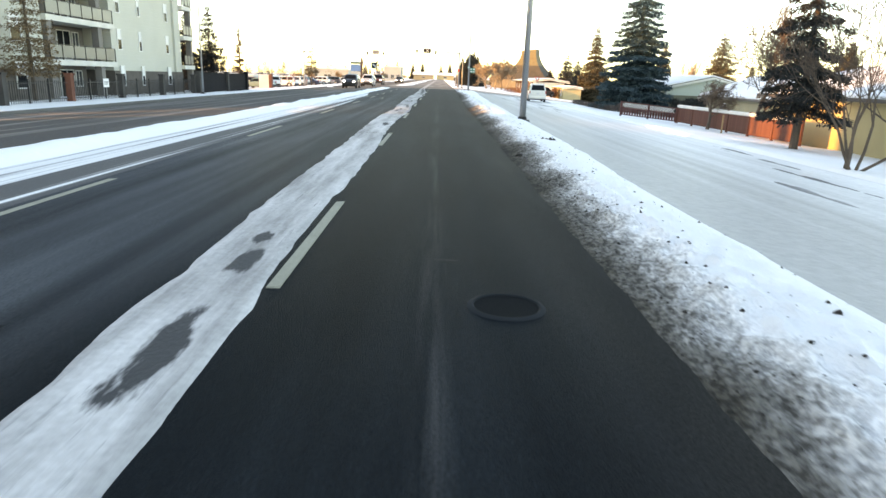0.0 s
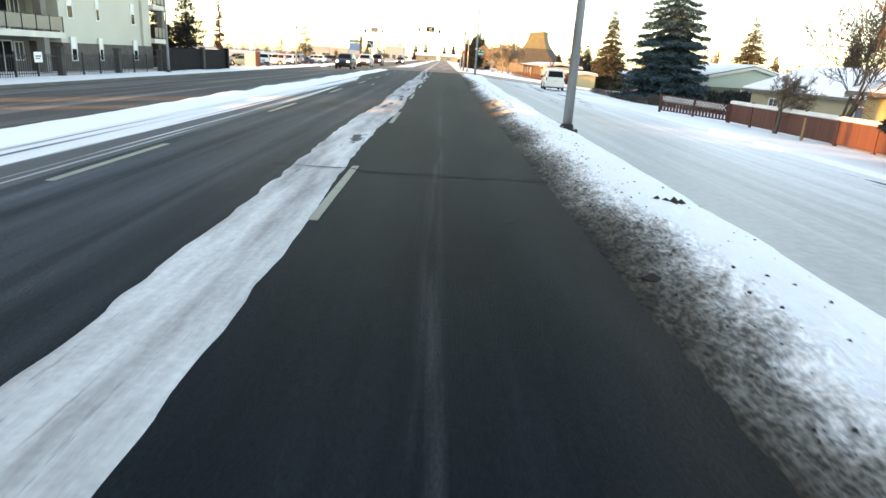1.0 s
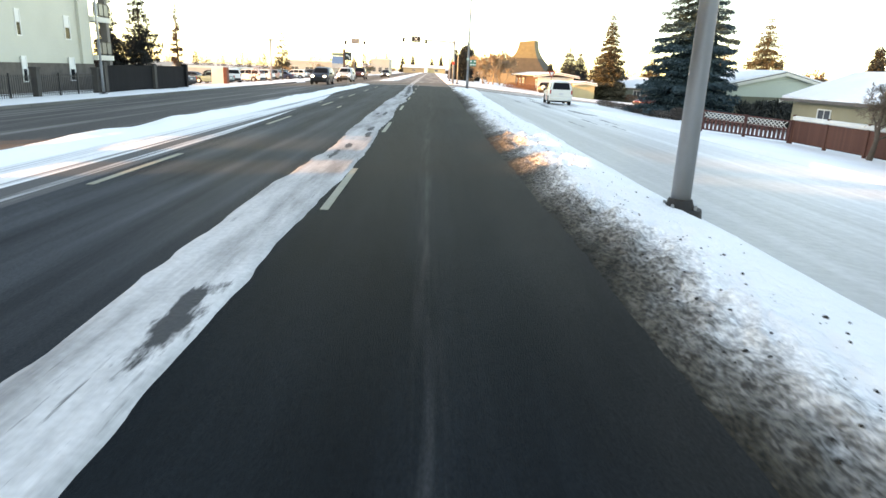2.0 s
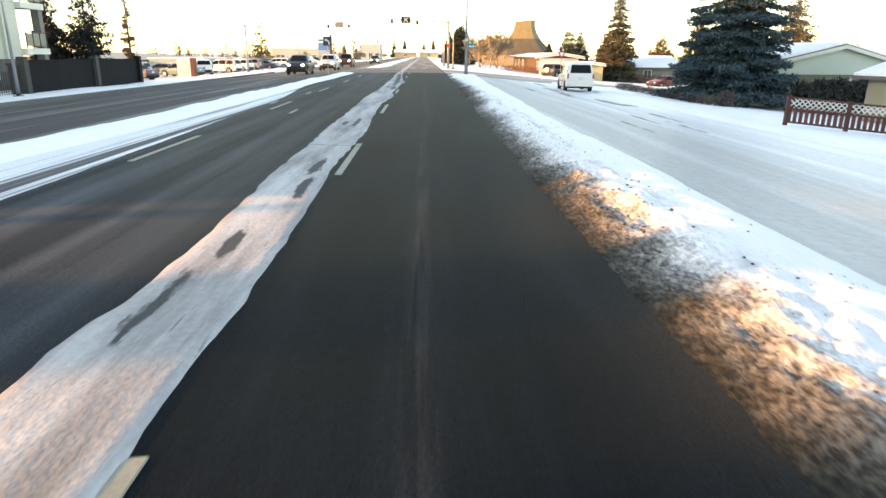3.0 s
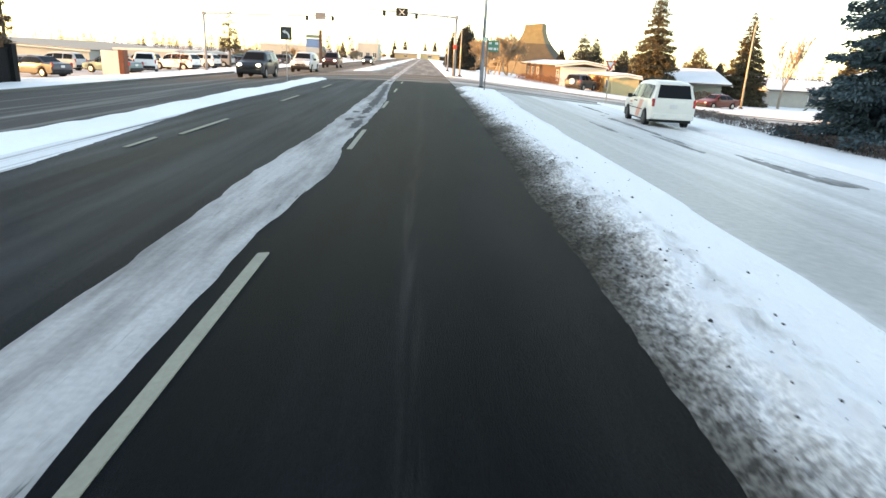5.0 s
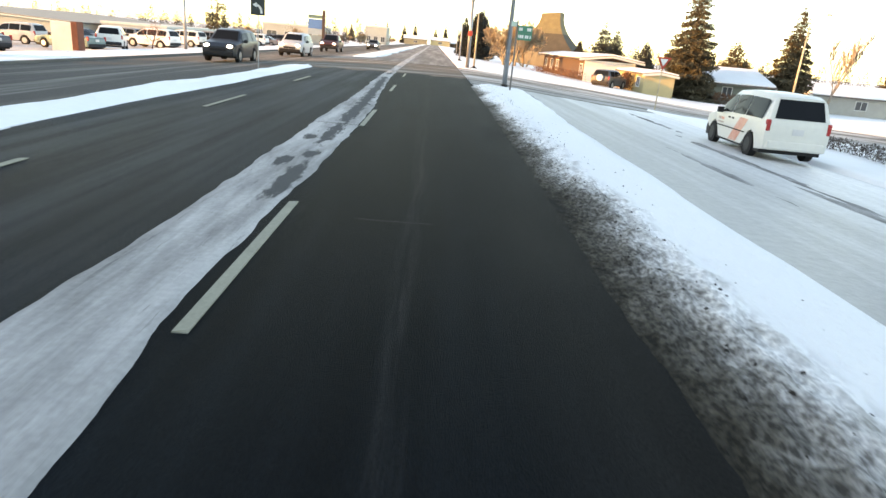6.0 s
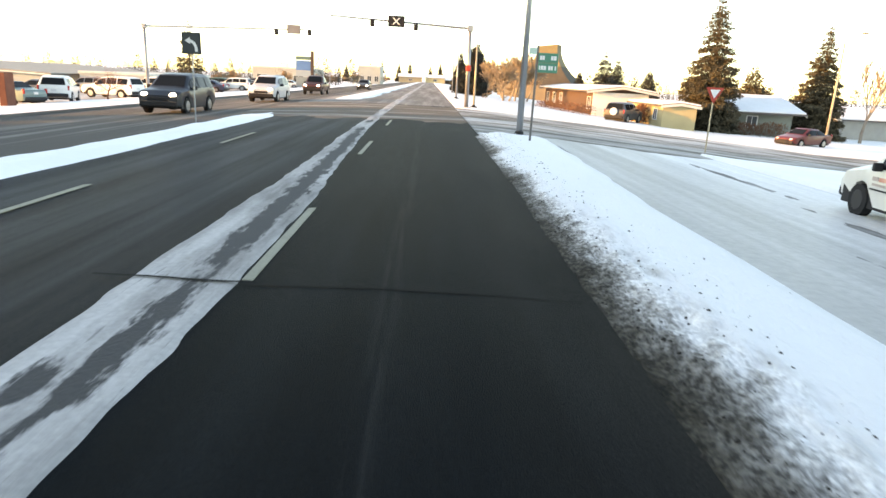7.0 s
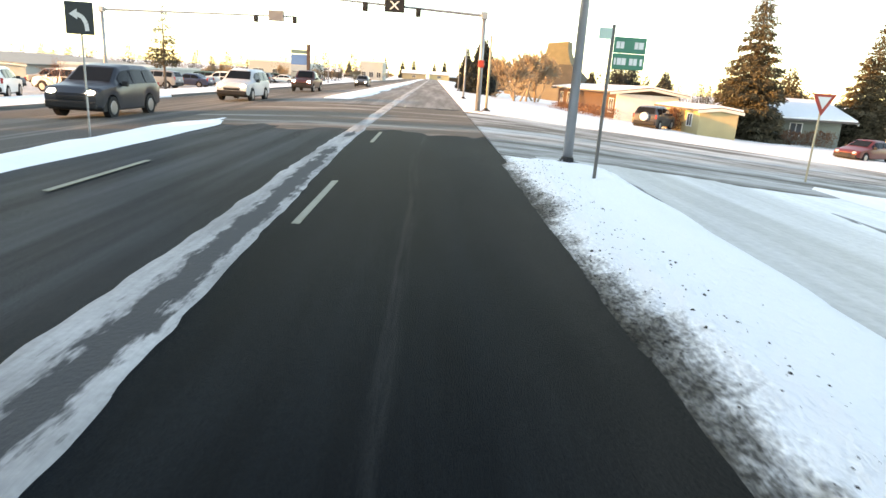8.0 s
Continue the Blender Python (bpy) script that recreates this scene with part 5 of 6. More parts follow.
def box_building(name, label, category, x0, y0, x1, y1, height, wall, base=None, windows=0, snow=True, group=""):
    z = float(lie((x0 + x1) / 2)) if base is None else base
    b = thing(name, label, category, (0, 0, 0), group=group)
    part("wall", boxes((x0, y0, z - 0.5, x1, y1, z + height)), wall, b)
    part("parapet", boxes((x0 - 0.15, y0 - 0.15, z + height, x1 + 0.15, y1 + 0.15, z + height + 0.35)), CREAM, b)
    if snow:
        part("roof_snow", boxes((x0 + 0.1, y0 + 0.1, z + height + 0.35, x1 - 0.1, y1 - 0.1, z + height + 0.45)), ROOF_SNOW, b)
    for i in range(windows):
        c = y0 + (y1 - y0) * (i + 0.5) / windows
        window(b, "x", x1, c, z + 1.0, (y1 - y0) / windows * 0.55, 1.6)
        if y1 - y0 < 40 and x1 - x0 > 6:
            cx = x0 + (x1 - x0) * (i + 0.5) / windows
            window(b, "y", y0, cx, z + 1.0, (x1 - x0) / windows * 0.55, 1.6, out=-1)
    return b

# ---- the place ----
BLACK_NEEDLES = material("black_green_needles", (0.040, 0.043, 0.042), 0.85, second=(0.020, 0.023, 0.024), scale=3, spread=0.7)
AMBER = material("golden_twigs", (0.36, 0.275, 0.19), 0.9, second=(0.22, 0.165, 0.115))
apartment()
shade_block()

# iron fence with stone pillars before the apartments
DARK_STONE = material("dark_stone", (0.075, 0.070, 0.066), 0.9, second=(0.040, 0.038, 0.036), scale=6, bump=0.5)
fence = thing("iron_fence", "black iron fence with stone and brick pillars on snow", "fence")
FX = -22.9
fz = float(lie(FX)) + 0.1
for k, yp in enumerate((36.5, 42.6, 48.9, 55.6, 62.2)):
    part("pillar", boxes((FX - 0.17, yp - 0.17, fz - 0.4, FX + 0.17, yp + 0.17, fz + 1.5), (FX - 0.22, yp - 0.22, fz + 1.5, FX + 0.22, yp + 0.22, fz + 1.62)), BRICK if k == 1 else DARK_STONE, fence, "red brick pillar" if k == 1 else "grey stone pillar")
PICKET = raw_mesh("picket", [(-.012, -.012, 0), (.012, -.012, 0), (.012, .012, 0), (-.012, .012, 0), (-.012, -.012, 1.2), (.012, -.012, 1.2), (.012, .012, 1.2), (-.012, .012, 1.2)],
                  [(0, 1, 5, 4), (1, 2, 6, 5), (2, 3, 7, 6), (3, 0, 4, 7), (4, 5, 6, 7)], IRON)
for a, b in ((30.5, 36.2), (36.8, 42.3), (42.9, 48.6), (49.2, 55.3), (55.9, 61.9)):
    for z in (0.15, 1.05):
        part("rail", boxes((FX - 0.02, a, fz + z, FX + 0.02, b, fz + z + 0.04)), IRON, fence)
    for c in (a + (b - a) / 3, a + 2 * (b - a) / 3):
        part("post", boxes((FX - 0.04, c - 0.04, fz - 0.3, FX + 0.04, c + 0.04, fz + 1.3)), IRON, fence)
    for i in range(int((b - a) / 0.19)):
        shared("picket", PICKET, fence, pose(FX, a + 0.1 + 0.19 * i, fz))
sign = thing("notice_board", "small white notice board on the iron fence", "sign", (FX + 0.06, 46.7, fz + 0.75))
part("board", boxes((0, -0.35, 0, 0.03, 0.35, 0.55)), material("sign_white", (0.75, 0.75, 0.73), 0.5), sign)
part("text_bar", boxes((0.03, -0.25, 0.3, 0.036, 0.25, 0.36), (0.03, -0.25, 0.18, 0.036, 0.15, 0.23)), BLACK, sign)

# dark board fence
BOARDS = material("black_stained_boards", (0.009, 0.009, 0.011), 0.9, second=(0.005, 0.005, 0.006), scale=5, vary=0.2)
boardf = thing("board_fence", "tall black-stained board fence on snow", "fence")
BOARD = raw_mesh("board", [(-.015, 0, 0), (.015, 0, 0), (.015, .19, 0), (-.015, .19, 0), (-.015, 0, 1.75), (.015, 0, 1.75), (.015, .19, 1.75), (-.015, .19, 1.75)],
                 [(0, 1, 5, 4), (1, 2, 6, 5), (2, 3, 7, 6), (3, 0, 4, 7), (4, 5, 6, 7)], BOARDS)
for i in range(int((77 - 62.6) / 0.2)):
    shared("board", BOARD, boardf, pose(FX + 0.3, 62.6 + 0.2 * i, fz - 0.05))
for yp in (62.6, 70.4, 77.0):
    part("post", boxes((FX + 0.12, yp - 0.2, fz - 0.4, FX + 0.52, yp + 0.2, fz + 1.95)), DARK_STONE if yp < 75 else BOARDS, boardf, "stone fence pillar" if yp < 75 else "")
part("rail", boxes((FX + 0.27, 62.6, fz + 1.70, FX + 0.36, 77, fz + 1.78)), BOARDS, boardf)

# street furniture
def lamp_post(label, x, y, height=8.5, arm=None, tone=STEEL, r=0.115):
    base = float(lie(x)) + 0.08
    p = thing("street_lamp", label, "street lamp", (x, y, base))
    part("pole", tubes(((0, 0, 0), (0, 0, height), r, r * 0.55), sides=16), tone, p, smooth=True)
    part("base_plate", tubes(((0, 0, -0.12), (0, 0, 0.05), 0.27, 0.25), sides=20), material("dark_base", (0.025, 0.025, 0.026), 0.7), p)
    part("base_collar", tubes(((0, 0, 0.05), (0, 0, 0.16), r * 1.5, r * 1.15), sides=16), material("dark_base", (0.025, 0.025, 0.026), 0.7), p)
    for a in (45, 135, 225, 315):
        c, s_ = 0.19 * math.cos(radians(a)), 0.19 * math.sin(radians(a))
        part("bolt", tubes(((c, s_, 0.05), (c, s_, 0.11), 0.018), sides=6), STEEL, p)
    if arm:
        bm = bmesh.new()
        pts = [Vector((0, 0, height - 0.1)), Vector((arm * 0.15, 0, height + 0.45)), Vector((arm * 0.5, 0, height + 0.75)), Vector((arm, 0, height + 0.85))]
        for a, b in zip(pts, pts[1:]):
            tube(bm, a, b, r * 0.45, r * 0.4, 10)
        head = part("arm", bm, tone, p)
        part("lamp_head", boxes((min(arm, arm * 1.3), -0.14, height + 0.74, max(arm, arm * 1.3), 0.14, height + 0.92), bevel=0.04), tone, p)
    return p


lamp_post("tall grey galvanised lamp post on a snow bank", 2.14, 25.9, 9.0, -2.2)
lamp_post("tall grey galvanised lamp post beside the junction", 2.38, 77.3, 9.0, -2.2, r=0.11)
lamp_post("grey lamp post by the black board fence", -21.0, 59.2, 8.0, None, r=0.08)
# tan instead of grey steel: the sun's yellow is put into the colour
lamp_post("yellow sunlit lamp post beside a spruce", 34.3, 112.0, 8.6, 1.4, material("sunlit_tan", (0.45, 0.38, 0.27), 0.5, 0.3))


def mast(label, x, y, height, reach, heads, board_at, board_white):
    base = float(lie(x)) + 0.05
    m = thing("signal_mast", label, "traffic signal", (x, y, base))
    part("pole", tubes(((0, 0, 0), (0, 0, height), 0.14, 0.10), sides=14), STEEL, m, smooth=True)
    part("base_plate", boxes((-0.28, -0.28, -0.1, 0.28, 0.28, 0.06), bevel=0.02), CONCRETE, m)
    part("arm", tubes(((0, 0, height - 0.12), (reach, 0, height + 0.22), 0.075, 0.04), sides=12), STEEL, m)
    part("cap", boxes((-0.16, -0.16, height - 0.28, 0.16, 0.16, height + 0.06), bevel=0.02), STEEL, m)
    for f in heads:
        hx, hz = reach * f, height - 0.12 + 0.34 * f
        h = part("signal_head", boxes((hx - 0.13, -0.32, hz - 0.42, hx + 0.13, -0.06, hz + 0.0), bevel=0.03), BLACK, m, "small dark signal head")
        part("visor", tubes(((hx, -0.32, hz - 0.2), (hx, -0.5, hz - 0.2), 0.1), sides=12), BLACK, h)
    bx, bz = reach * board_at, height - 0.12 + 0.34 * board_at
    tone = material("sign_back", (0.22, 0.22, 0.23), 0.6) if board_white else BLACK
    board = part("lane_sign", boxes((bx - 0.5, -0.28, bz - 0.32, bx + 0.5, -0.08, bz + 0.32), bevel=0.03), tone, m, "lane control sign box")
    if not board_white:
        for s_ in (-1, 1):
            bm = bmesh.new()
            slab(bm, [(bx - s_ * 0.20 - 0.05, bz - 0.2), (bx - s_ * 0.20 + 0.05, bz - 0.2), (bx + s_ * 0.20 + 0.05, bz + 0.2), (bx + s_ * 0.20 - 0.05, bz + 0.2)], "y", -0.30 - 0.004 * s_, -0.29)
            part("sign_stroke", bm, material("sign_white", (0.75, 0.75, 0.73), 0.5), board, "white stroke of a cross")
    return m


# a wooden pole built as a lamp post, sunlit yellow in its colour
lamp_post("sunlit yellow-brown post behind a signal mast", 2.35, 99.4, 4.0, None, material("sunlit_tan", (0.45, 0.38, 0.27), 0.5, 0.3), 0.08)
right_mast = mast("grey signal mast with arm over the road and dark sign", 1.75, 97.6, 4.9, -8.6, (0.39, 0.70), 0.53, False)
part("red_sign", boxes((-0.16, -0.26, 2.25, 0.16, -0.12, 2.62), bevel=0.05), material("sign_red", (0.5, 0.05, 0.03), 0.45), right_mast, "small red sign on the pole")
left_mast = mast("grey signal mast at the parking lot corner", -22.4, 107.5, 5.5, 12.5, (0.80, 1.0), 0.905, True)

sp = thing("street_sign", "green street sign on a thin steel post", "street sign", (2.33, 74.7, float(lie(2.33)) + 0.05))
part("post", tubes(((0, 0, -0.3), (0.02, 0, 2.72), 0.032), sides=10), material("dark_steel", (0.12, 0.12, 0.12), 0.5, 0.5), sp)
GREEN = material("sign_green", (0.01, 0.20, 0.13), 0.45, second=(0.008, 0.17, 0.11))
WHITE = material("sign_white", (0.75, 0.75, 0.73), 0.5)
for k, zz in enumerate((2.27, 2.005)):
    plate = part("plate", boxes((0.05, -0.03, zz, 0.60, -0.005, zz + 0.26), bevel=0.01), GREEN, sp, "green name plate")
    for a, b in ((0.09, 0.15), (0.16, 0.22), (0.40, 0.46), (0.47, 0.55)) if k == 0 else ((0.08, 0.11), (0.13, 0.20), (0.21, 0.28), (0.34, 0.40), (0.41, 0.47), (0.52, 0.56)):
        part("text_bar", boxes((a, -0.036, zz + 0.075, b, -0.03, zz + 0.185)), WHITE, plate, "white lettering as a bar")
part("cross_plate", boxes((-0.22, -0.02, 2.48, 0.0, 0.0, 2.66), bevel=0.006), material("pale_green", (0.45, 0.62, 0.55), 0.5), sp, "pale green cross plate")

ls = thing("turn_sign", "black left-turn sign with white arrow on a post", "traffic sign", (-8.4, 78.3, float(lie(-8.4)) + 0.1))
part("post", tubes(((0, 0, -0.2), (0, 0, 2.80), 0.024), sides=10), STEEL, ls)
tb = part("board", boxes((-0.31, -0.06, 2.12, 0.31, -0.035, 2.80), bevel=0.012), material("sign_black", (0.02, 0.03, 0.032), 0.5), ls)
bm = bmesh.new()
curve = [(0.16, 2.20), (0.145, 2.36), (0.07, 2.49), (-0.05, 2.54)]
for (ax, az), (bx, bz) in zip(curve, curve[1:]):
    d = Vector((bx - ax, bz - az)).normalized() * 0.045
    slab(bm, [(ax - d.y, az + d.x), (ax + d.y, az - d.x), (bx + d.y, bz - d.x), (bx - d.y, bz + d.x)], "y", -0.066, -0.061)
slab(bm, [(-0.04, 2.65), (-0.04, 2.43), (-0.21, 2.54)], "y", -0.066, -0.061)
part("arrow", bm, WHITE, tb, "white left-turn arrow")

ys = thing("yield_sign", "red and white yield sign on a post", "traffic sign", (10.9, 82.6, float(lie(10.9)) + 0.22))
# post in the same tan, with the sun's warmth in the colour
part("post", tubes(((0, 0, -0.3), (0, 0, 2.2), 0.03), sides=10), material("sunlit_tan", (0.45, 0.38, 0.27), 0.5, 0.3), ys)
bm = bmesh.new()
slab(bm, [(-0.37, 2.42), (0.37, 2.42), (0.0, 1.78)], "y", -0.06, -0.045)
yp = part("plate", bm, material("sign_red", (0.5, 0.05, 0.03), 0.45), ys, "red triangle")
bm = bmesh.new()
slab(bm, [(-0.20, 2.33), (0.20, 2.33), (0.0, 1.98)], "y", -0.066, -0.06)
part("inner_plate", bm, WHITE, yp, "white centre")

stake = thing("wooden_stake", "pale wooden marker stake in snow", "stake", (14.3, 37.6, float(lie(14.3)) + 0.05))
part("post", boxes((-0.035, -0.035, -0.2, 0.035, 0.035, 1.0), bevel=0.008), material("pale_wood", (0.30, 0.20, 0.11), 0.8), stake)

# stone sign wall at the parking lot
ws = thing("entrance_sign", "white sign panel with brick end on snow", "sign", (-24.6, 93.0, float(lie(-24.6)) + 0.05))
part("panel", boxes((-0.9, -0.3, -0.2, 0.45, 0.3, 1.75), bevel=0.02), material("white_render", (0.72, 0.70, 0.66), 0.8), ws)
part("pillar", boxes((0.45, -0.4, -0.2, 0.85, 0.4, 1.85), bevel=0.02), BRICK, ws, "red brick end pillar")

# pylon sign
py = thing("pylon_sign", "tall plaza sign with blue and dark panels", "sign", (-21.9, 169, float(lie(-21.9))))
part("column", boxes((0.9, -0.4, -0.2, 1.35, 0.4, 6.2)), material("dark_brick", (0.09, 0.06, 0.05), 0.85), py, "dark brown column")
for z0, z1, c, n in ((4.7, 5.3, (0.10, 0.16, 0.14), "dark"), (3.0, 4.6, (0.07, 0.17, 0.36), "blue"), (2.0, 2.9, (0.30, 0.34, 0.36), "pale"), (0.2, 1.9, (0.20, 0.23, 0.23), "grey")):
    part("panel", boxes((-1.6, -0.3, z0, 0.9, 0.3, z1)), material("panel_" + n, c, 0.4), py, n + " sign panel")

# right-hand gardens
PLUM = material("plum_boards", (0.11, 0.05, 0.045), 0.8, second=(0.11, 0.045, 0.04), scale=5, vary=0.15)
REDW = material("red_brown_boards", (0.13, 0.058, 0.044), 0.85, second=(0.10, 0.038, 0.028), scale=3, vary=0.12)
def garden_fence(name, label, x0, y0, x1, y1, height, tone, lattice, gap):
    f = thing(name, label, "fence")
    run = math.hypot(x1 - x0, y1 - y0)
    turn = math.degrees(math.atan2(y1 - y0, x1 - x0))
    z0, z1 = float(lie(x0)) + 0.1, float(lie(x1)) + 0.1
    board_h = height * (0.62 if lattice else 0.86)
    mesh = raw_mesh("board", [(0, -.012, 0), (.12, -.012, 0), (.12, .012, 0), (0, .012, 0), (0, -.012, board_h), (.12, -.012, board_h), (.12, .012, board_h), (0, .012, board_h)],
                    [(0, 1, 5, 4), (1, 2, 6, 5), (2, 3, 7, 6), (3, 0, 4, 7), (4, 5, 6, 7)], tone)
    n = int(run / (0.12 + gap))
    for i in range(n):
        s_ = (i + 0.2) / n
        shared("board", mesh, f, pose(x0 + (x1 - x0) * s_, y0 + (y1 - y0) * s_, z0 + (z1 - z0) * s_ + 0.08, 0, 0, turn))
    k = max(1, round(run / 2.4))
    for i in range(k + 1):
        s_ = i / k
        part("post", boxes((x0 + (x1 - x0) * s_ - 0.06, y0 + (y1 - y0) * s_ - 0.06, z0 + (z1 - z0) * s_ - 0.4, x0 + (x1 - x0) * s_ + 0.06, y0 + (y1 - y0) * s_ + 0.06, z0 + (z1 - z0) * s_ + height + 0.06), bevel=0.01), tone, f)
    for zz in ((0.12, board_h, height) if lattice else (0.12, board_h)):
        part("rail", tubes(((x0, y0, z0 + zz), (x1, y1, z1 + zz), 0.035), sides=4), tone, f)
    if lattice:
        bm = bmesh.new()
        white = material("white_lattice", (0.72, 0.70, 0.66), 0.7)
        step = 0.17
        lat = height - board_h
        for i in range(-2, int(run / step) + 1):
            for d in (1, -1):
                a, b = i * step, i * step + lat
                if a < 0 or b > run:
                    continue
                p = (x0 + (x1 - x0) * a / run, y0 + (y1 - y0) * a / run, z0 + (z1 - z0) * a / run + (board_h if d > 0 else height))
                q = (x0 + (x1 - x0) * b / run, y0 + (y1 - y0) * b / run, z0 + (z1 - z0) * b / run + (height if d > 0 else board_h))
                tube(bm, p, q, 0.018, None, 4)
        part("lattice", bm, white, f, "white diamond lattice")
    else:
        part("snow_cap", tubes(((x0, y0, z0 + height * 0.93), (x1, y1, z1 + height * 0.93), 0.11), sides=6), material("white_lattice", (0.72, 0.70, 0.66), 0.7), f, "white top rail under snow")
    return f


garden_fence("lattice_fence", "plum picket fence with white lattice top, in snow", 11.9, 48.6, 15.2, 46.9, 0.95, PLUM, True, 0.05)
garden_fence("board_fence", "red-brown board fence with white top in snow", 15.25, 46.8, 15.7, 32.5, 1.2, REDW, False, 0.006)

# low snow-dusted hedge past the spruce
HEDGE = material("frosted_twigs", (0.12, 0.10, 0.09), 0.9, second=(0.05, 0.042, 0.04), scale=6)
for k in range(3):
    a, b = 60 + 6 * k, 65.8 + 6 * k
    leafy_shrub("hedge", "low leafless hedge dusted with snow", 14.6 - 0.03 * k, a, 14.6, b, 0.55, 0.6, HEDGE, 90 + k, 3000)

GREENWALL = siding("pale_green_siding", (0.46, 0.52, 0.46), 0.22)
OLIVE = siding("olive_siding", (0.20, 0.22, 0.19), 0.22)
YELLOW = material("yellow_stucco", (0.46, 0.37, 0.21), 0.85, second=(0.38, 0.31, 0.18), bump=0.4)
OLIVE_STUCCO = material("olive_stucco", (0.30, 0.27, 0.19), 0.85, second=(0.24, 0.215, 0.15), bump=0.3)
WHITEWALL = material("white_stucco", (0.74, 0.71, 0.66), 0.85, second=(0.64, 0.61, 0.57), bump=0.3)
BROWNWOOD = material("brown_boards", (0.105, 0.066, 0.048), 0.8, second=(0.075, 0.047, 0.035), scale=4, stretch=(4, 4, 0.5))

green = gable_house("house", "pale green bungalow with a snowy gable roof", 0, 0, 9.8, 6, 2.95, 3.95, "y", GREENWALL, [("y", 0, 4.5, 0.9, 1.4, 1.0, -1)], over=0.35, base=0)
part("lower_wall", boxes((-0.03, -0.06, -0.5, 9.83, -0.005, 2.2)), siding("brown_green_siding", (0.15, 0.15, 0.11), 0.22), green, "dark olive lower siding")
green.matrix_basis = pose(21.3, 67.0, -1.6, 0, 0, 15)
gable_house("house", "olive stucco bungalow with deep snow on the roof", 22.5, 44, 30.5, 60, 2.7, 4.2, "y", OLIVE_STUCCO, [("x", 22.5, 46.5, 0.9, 1.5, 1.3, -1), ("x", 22.5, 56.5, 0.9, 1.2, 1.2, -1)])
gable_house("house", "yellow house wall behind bare shrubs", 17.2, 20, 27, 38.5, 2.85, 4.2, "y", YELLOW, [("x", 17.2, 24.5, 1.0, 1.6, 1.2, -1)])
bung = gable_house("house", "white and brown bungalow with a low snowy roof", 16.2, 123, 21.8, 151, 2.75, 3.15, "y", BROWNWOOD, [("x", 16.2, 148.5, 0.9, 1.6, 1.3, -1), ("x", 16.2, 144, 0.9, 1.8, 1.3, -1), ("x", 16.2, 139.5, 0.9, 1.6, 1.3, -1), ("x", 16.2, 124.6, 0.9, 1.4, 1.2, -1)], over=0.9)
part("white_wall", boxes((16.15, 122.80, float(lie(20)) - 0.4, 21.85, 122.99, float(lie(20)) + 2.72)), WHITEWALL, bung, "white stucco front")
shed = gable_house("garage", "yellow stucco garage in sunlight with snowy roof", 19.8, 112.6, 22.8, 122, 2.0, 2.2, "y", YELLOW, [("x", 19.8, 114.4, 0.8, 0.9, 0.9, -1)], over=0.3)
gable_house("house", "olive-sided bungalow with snow on the roof", 28.5, 119, 35.0, 128, 2.4, 3.7, "x", OLIVE, [("y", 119, 31.0, 0.9, 1.0, 1.0, -1)], over=0.9)
gable_house("house", "low grey bungalow with snowy roof between spruces", 46, 128, 62, 140, 2.3, 3.4, "x", material("grey_stucco", (0.40, 0.39, 0.36), 0.85, second=(0.32, 0.31, 0.29)), [("y", 128, 52.0, 0.9, 1.4, 1.0, -1)])
church(27.5, 214)

# far left shops and lot
gable_house("shopping_centre", "long low grey-beige store behind the parking lot", -125, 160, -60, 225, 3.2, 4.4, "y", siding("grey_panel", (0.40, 0.40, 0.37), 0.6), [], snow=True, base=-3.7, roof=material("grey_roof", (0.33, 0.33, 0.30), 0.9, second=(0.27, 0.27, 0.25)))
box_building("shop", "beige store front with pale doors behind parked cars", "shop", -58, 165, -47, 195, 3.6, siding("grey_panel", (0.40, 0.40, 0.37), 0.6), windows=2, snow=False, base=-3.7)
box_building("shop", "pale low store far along the road", "shop", -46, 225, -32, 250, 4.2, siding("grey_panel", (0.40, 0.40, 0.37), 0.6), windows=3)
box_building("shop", "white two-storey store far along the road", "shop", -24, 270, -17, 285, 5.5, siding("grey_panel", (0.40, 0.40, 0.37), 0.6), windows=3)

# trees on the right
spruce("large blue spruce, dense and dark, on a snowy lawn", 17.8, 65.5, 14.6, 4.15, BLUE_NEEDLES, 1, 2, 0.09)
spruce("tall brown-green spruce lit by low sun", 26.0, 118, 13.2, 3.5, SUNWARM_NEEDLES, 2, 1, 0.03)
spruce("brown-green spruce lit by low sun beside a house", 39.6, 123, 11.6, 3.4, SUNWARM_NEEDLES, 3, 1, 0.03)
spruce("slim spruce behind a pale green house", 39.0, 97.0, 12.0, 4.4, SUNWARM_NEEDLES, 4, 1, 0.05)
spruce("dark pruned spruce with bare lower trunk beside shrubs", 13.5, 29.0, 10.8, 1.9, BLACK_NEEDLES, 5, 3, 0.17, gap=0.40, droop=0.42, thin=0.6)
spruce("small brown spruce behind a yellow house", 35.5, 62, 8.3, 2.7, SUNWARM_NEEDLES, 6, 1)
for k, (x, y, h, r, nd) in enumerate(((35.3, 192, 11.5, 4.4, DARK_NEEDLES), (38.9, 195, 10.5, 4.2, DARK_NEEDLES), (44.7, 191.5, 8.5, 3.4, DARK_NEEDLES), (31.2, 196, 7.0, 2.3, DARK_NEEDLES), (52, 96, 9.0, 2.6, DARK_NEEDLES),
                                     (38, 134, 7.6, 4.6, SUNWARM_NEEDLES), (64, 140, 9, 2.6, SUNWARM_NEEDLES), (48, 90, 9, 2.7, DARK_NEEDLES))):
    spruce("distant dark spruce above the roofs", x, y, h, r, nd, 10 + k % 3, 0, 0.04, "distant spruces")
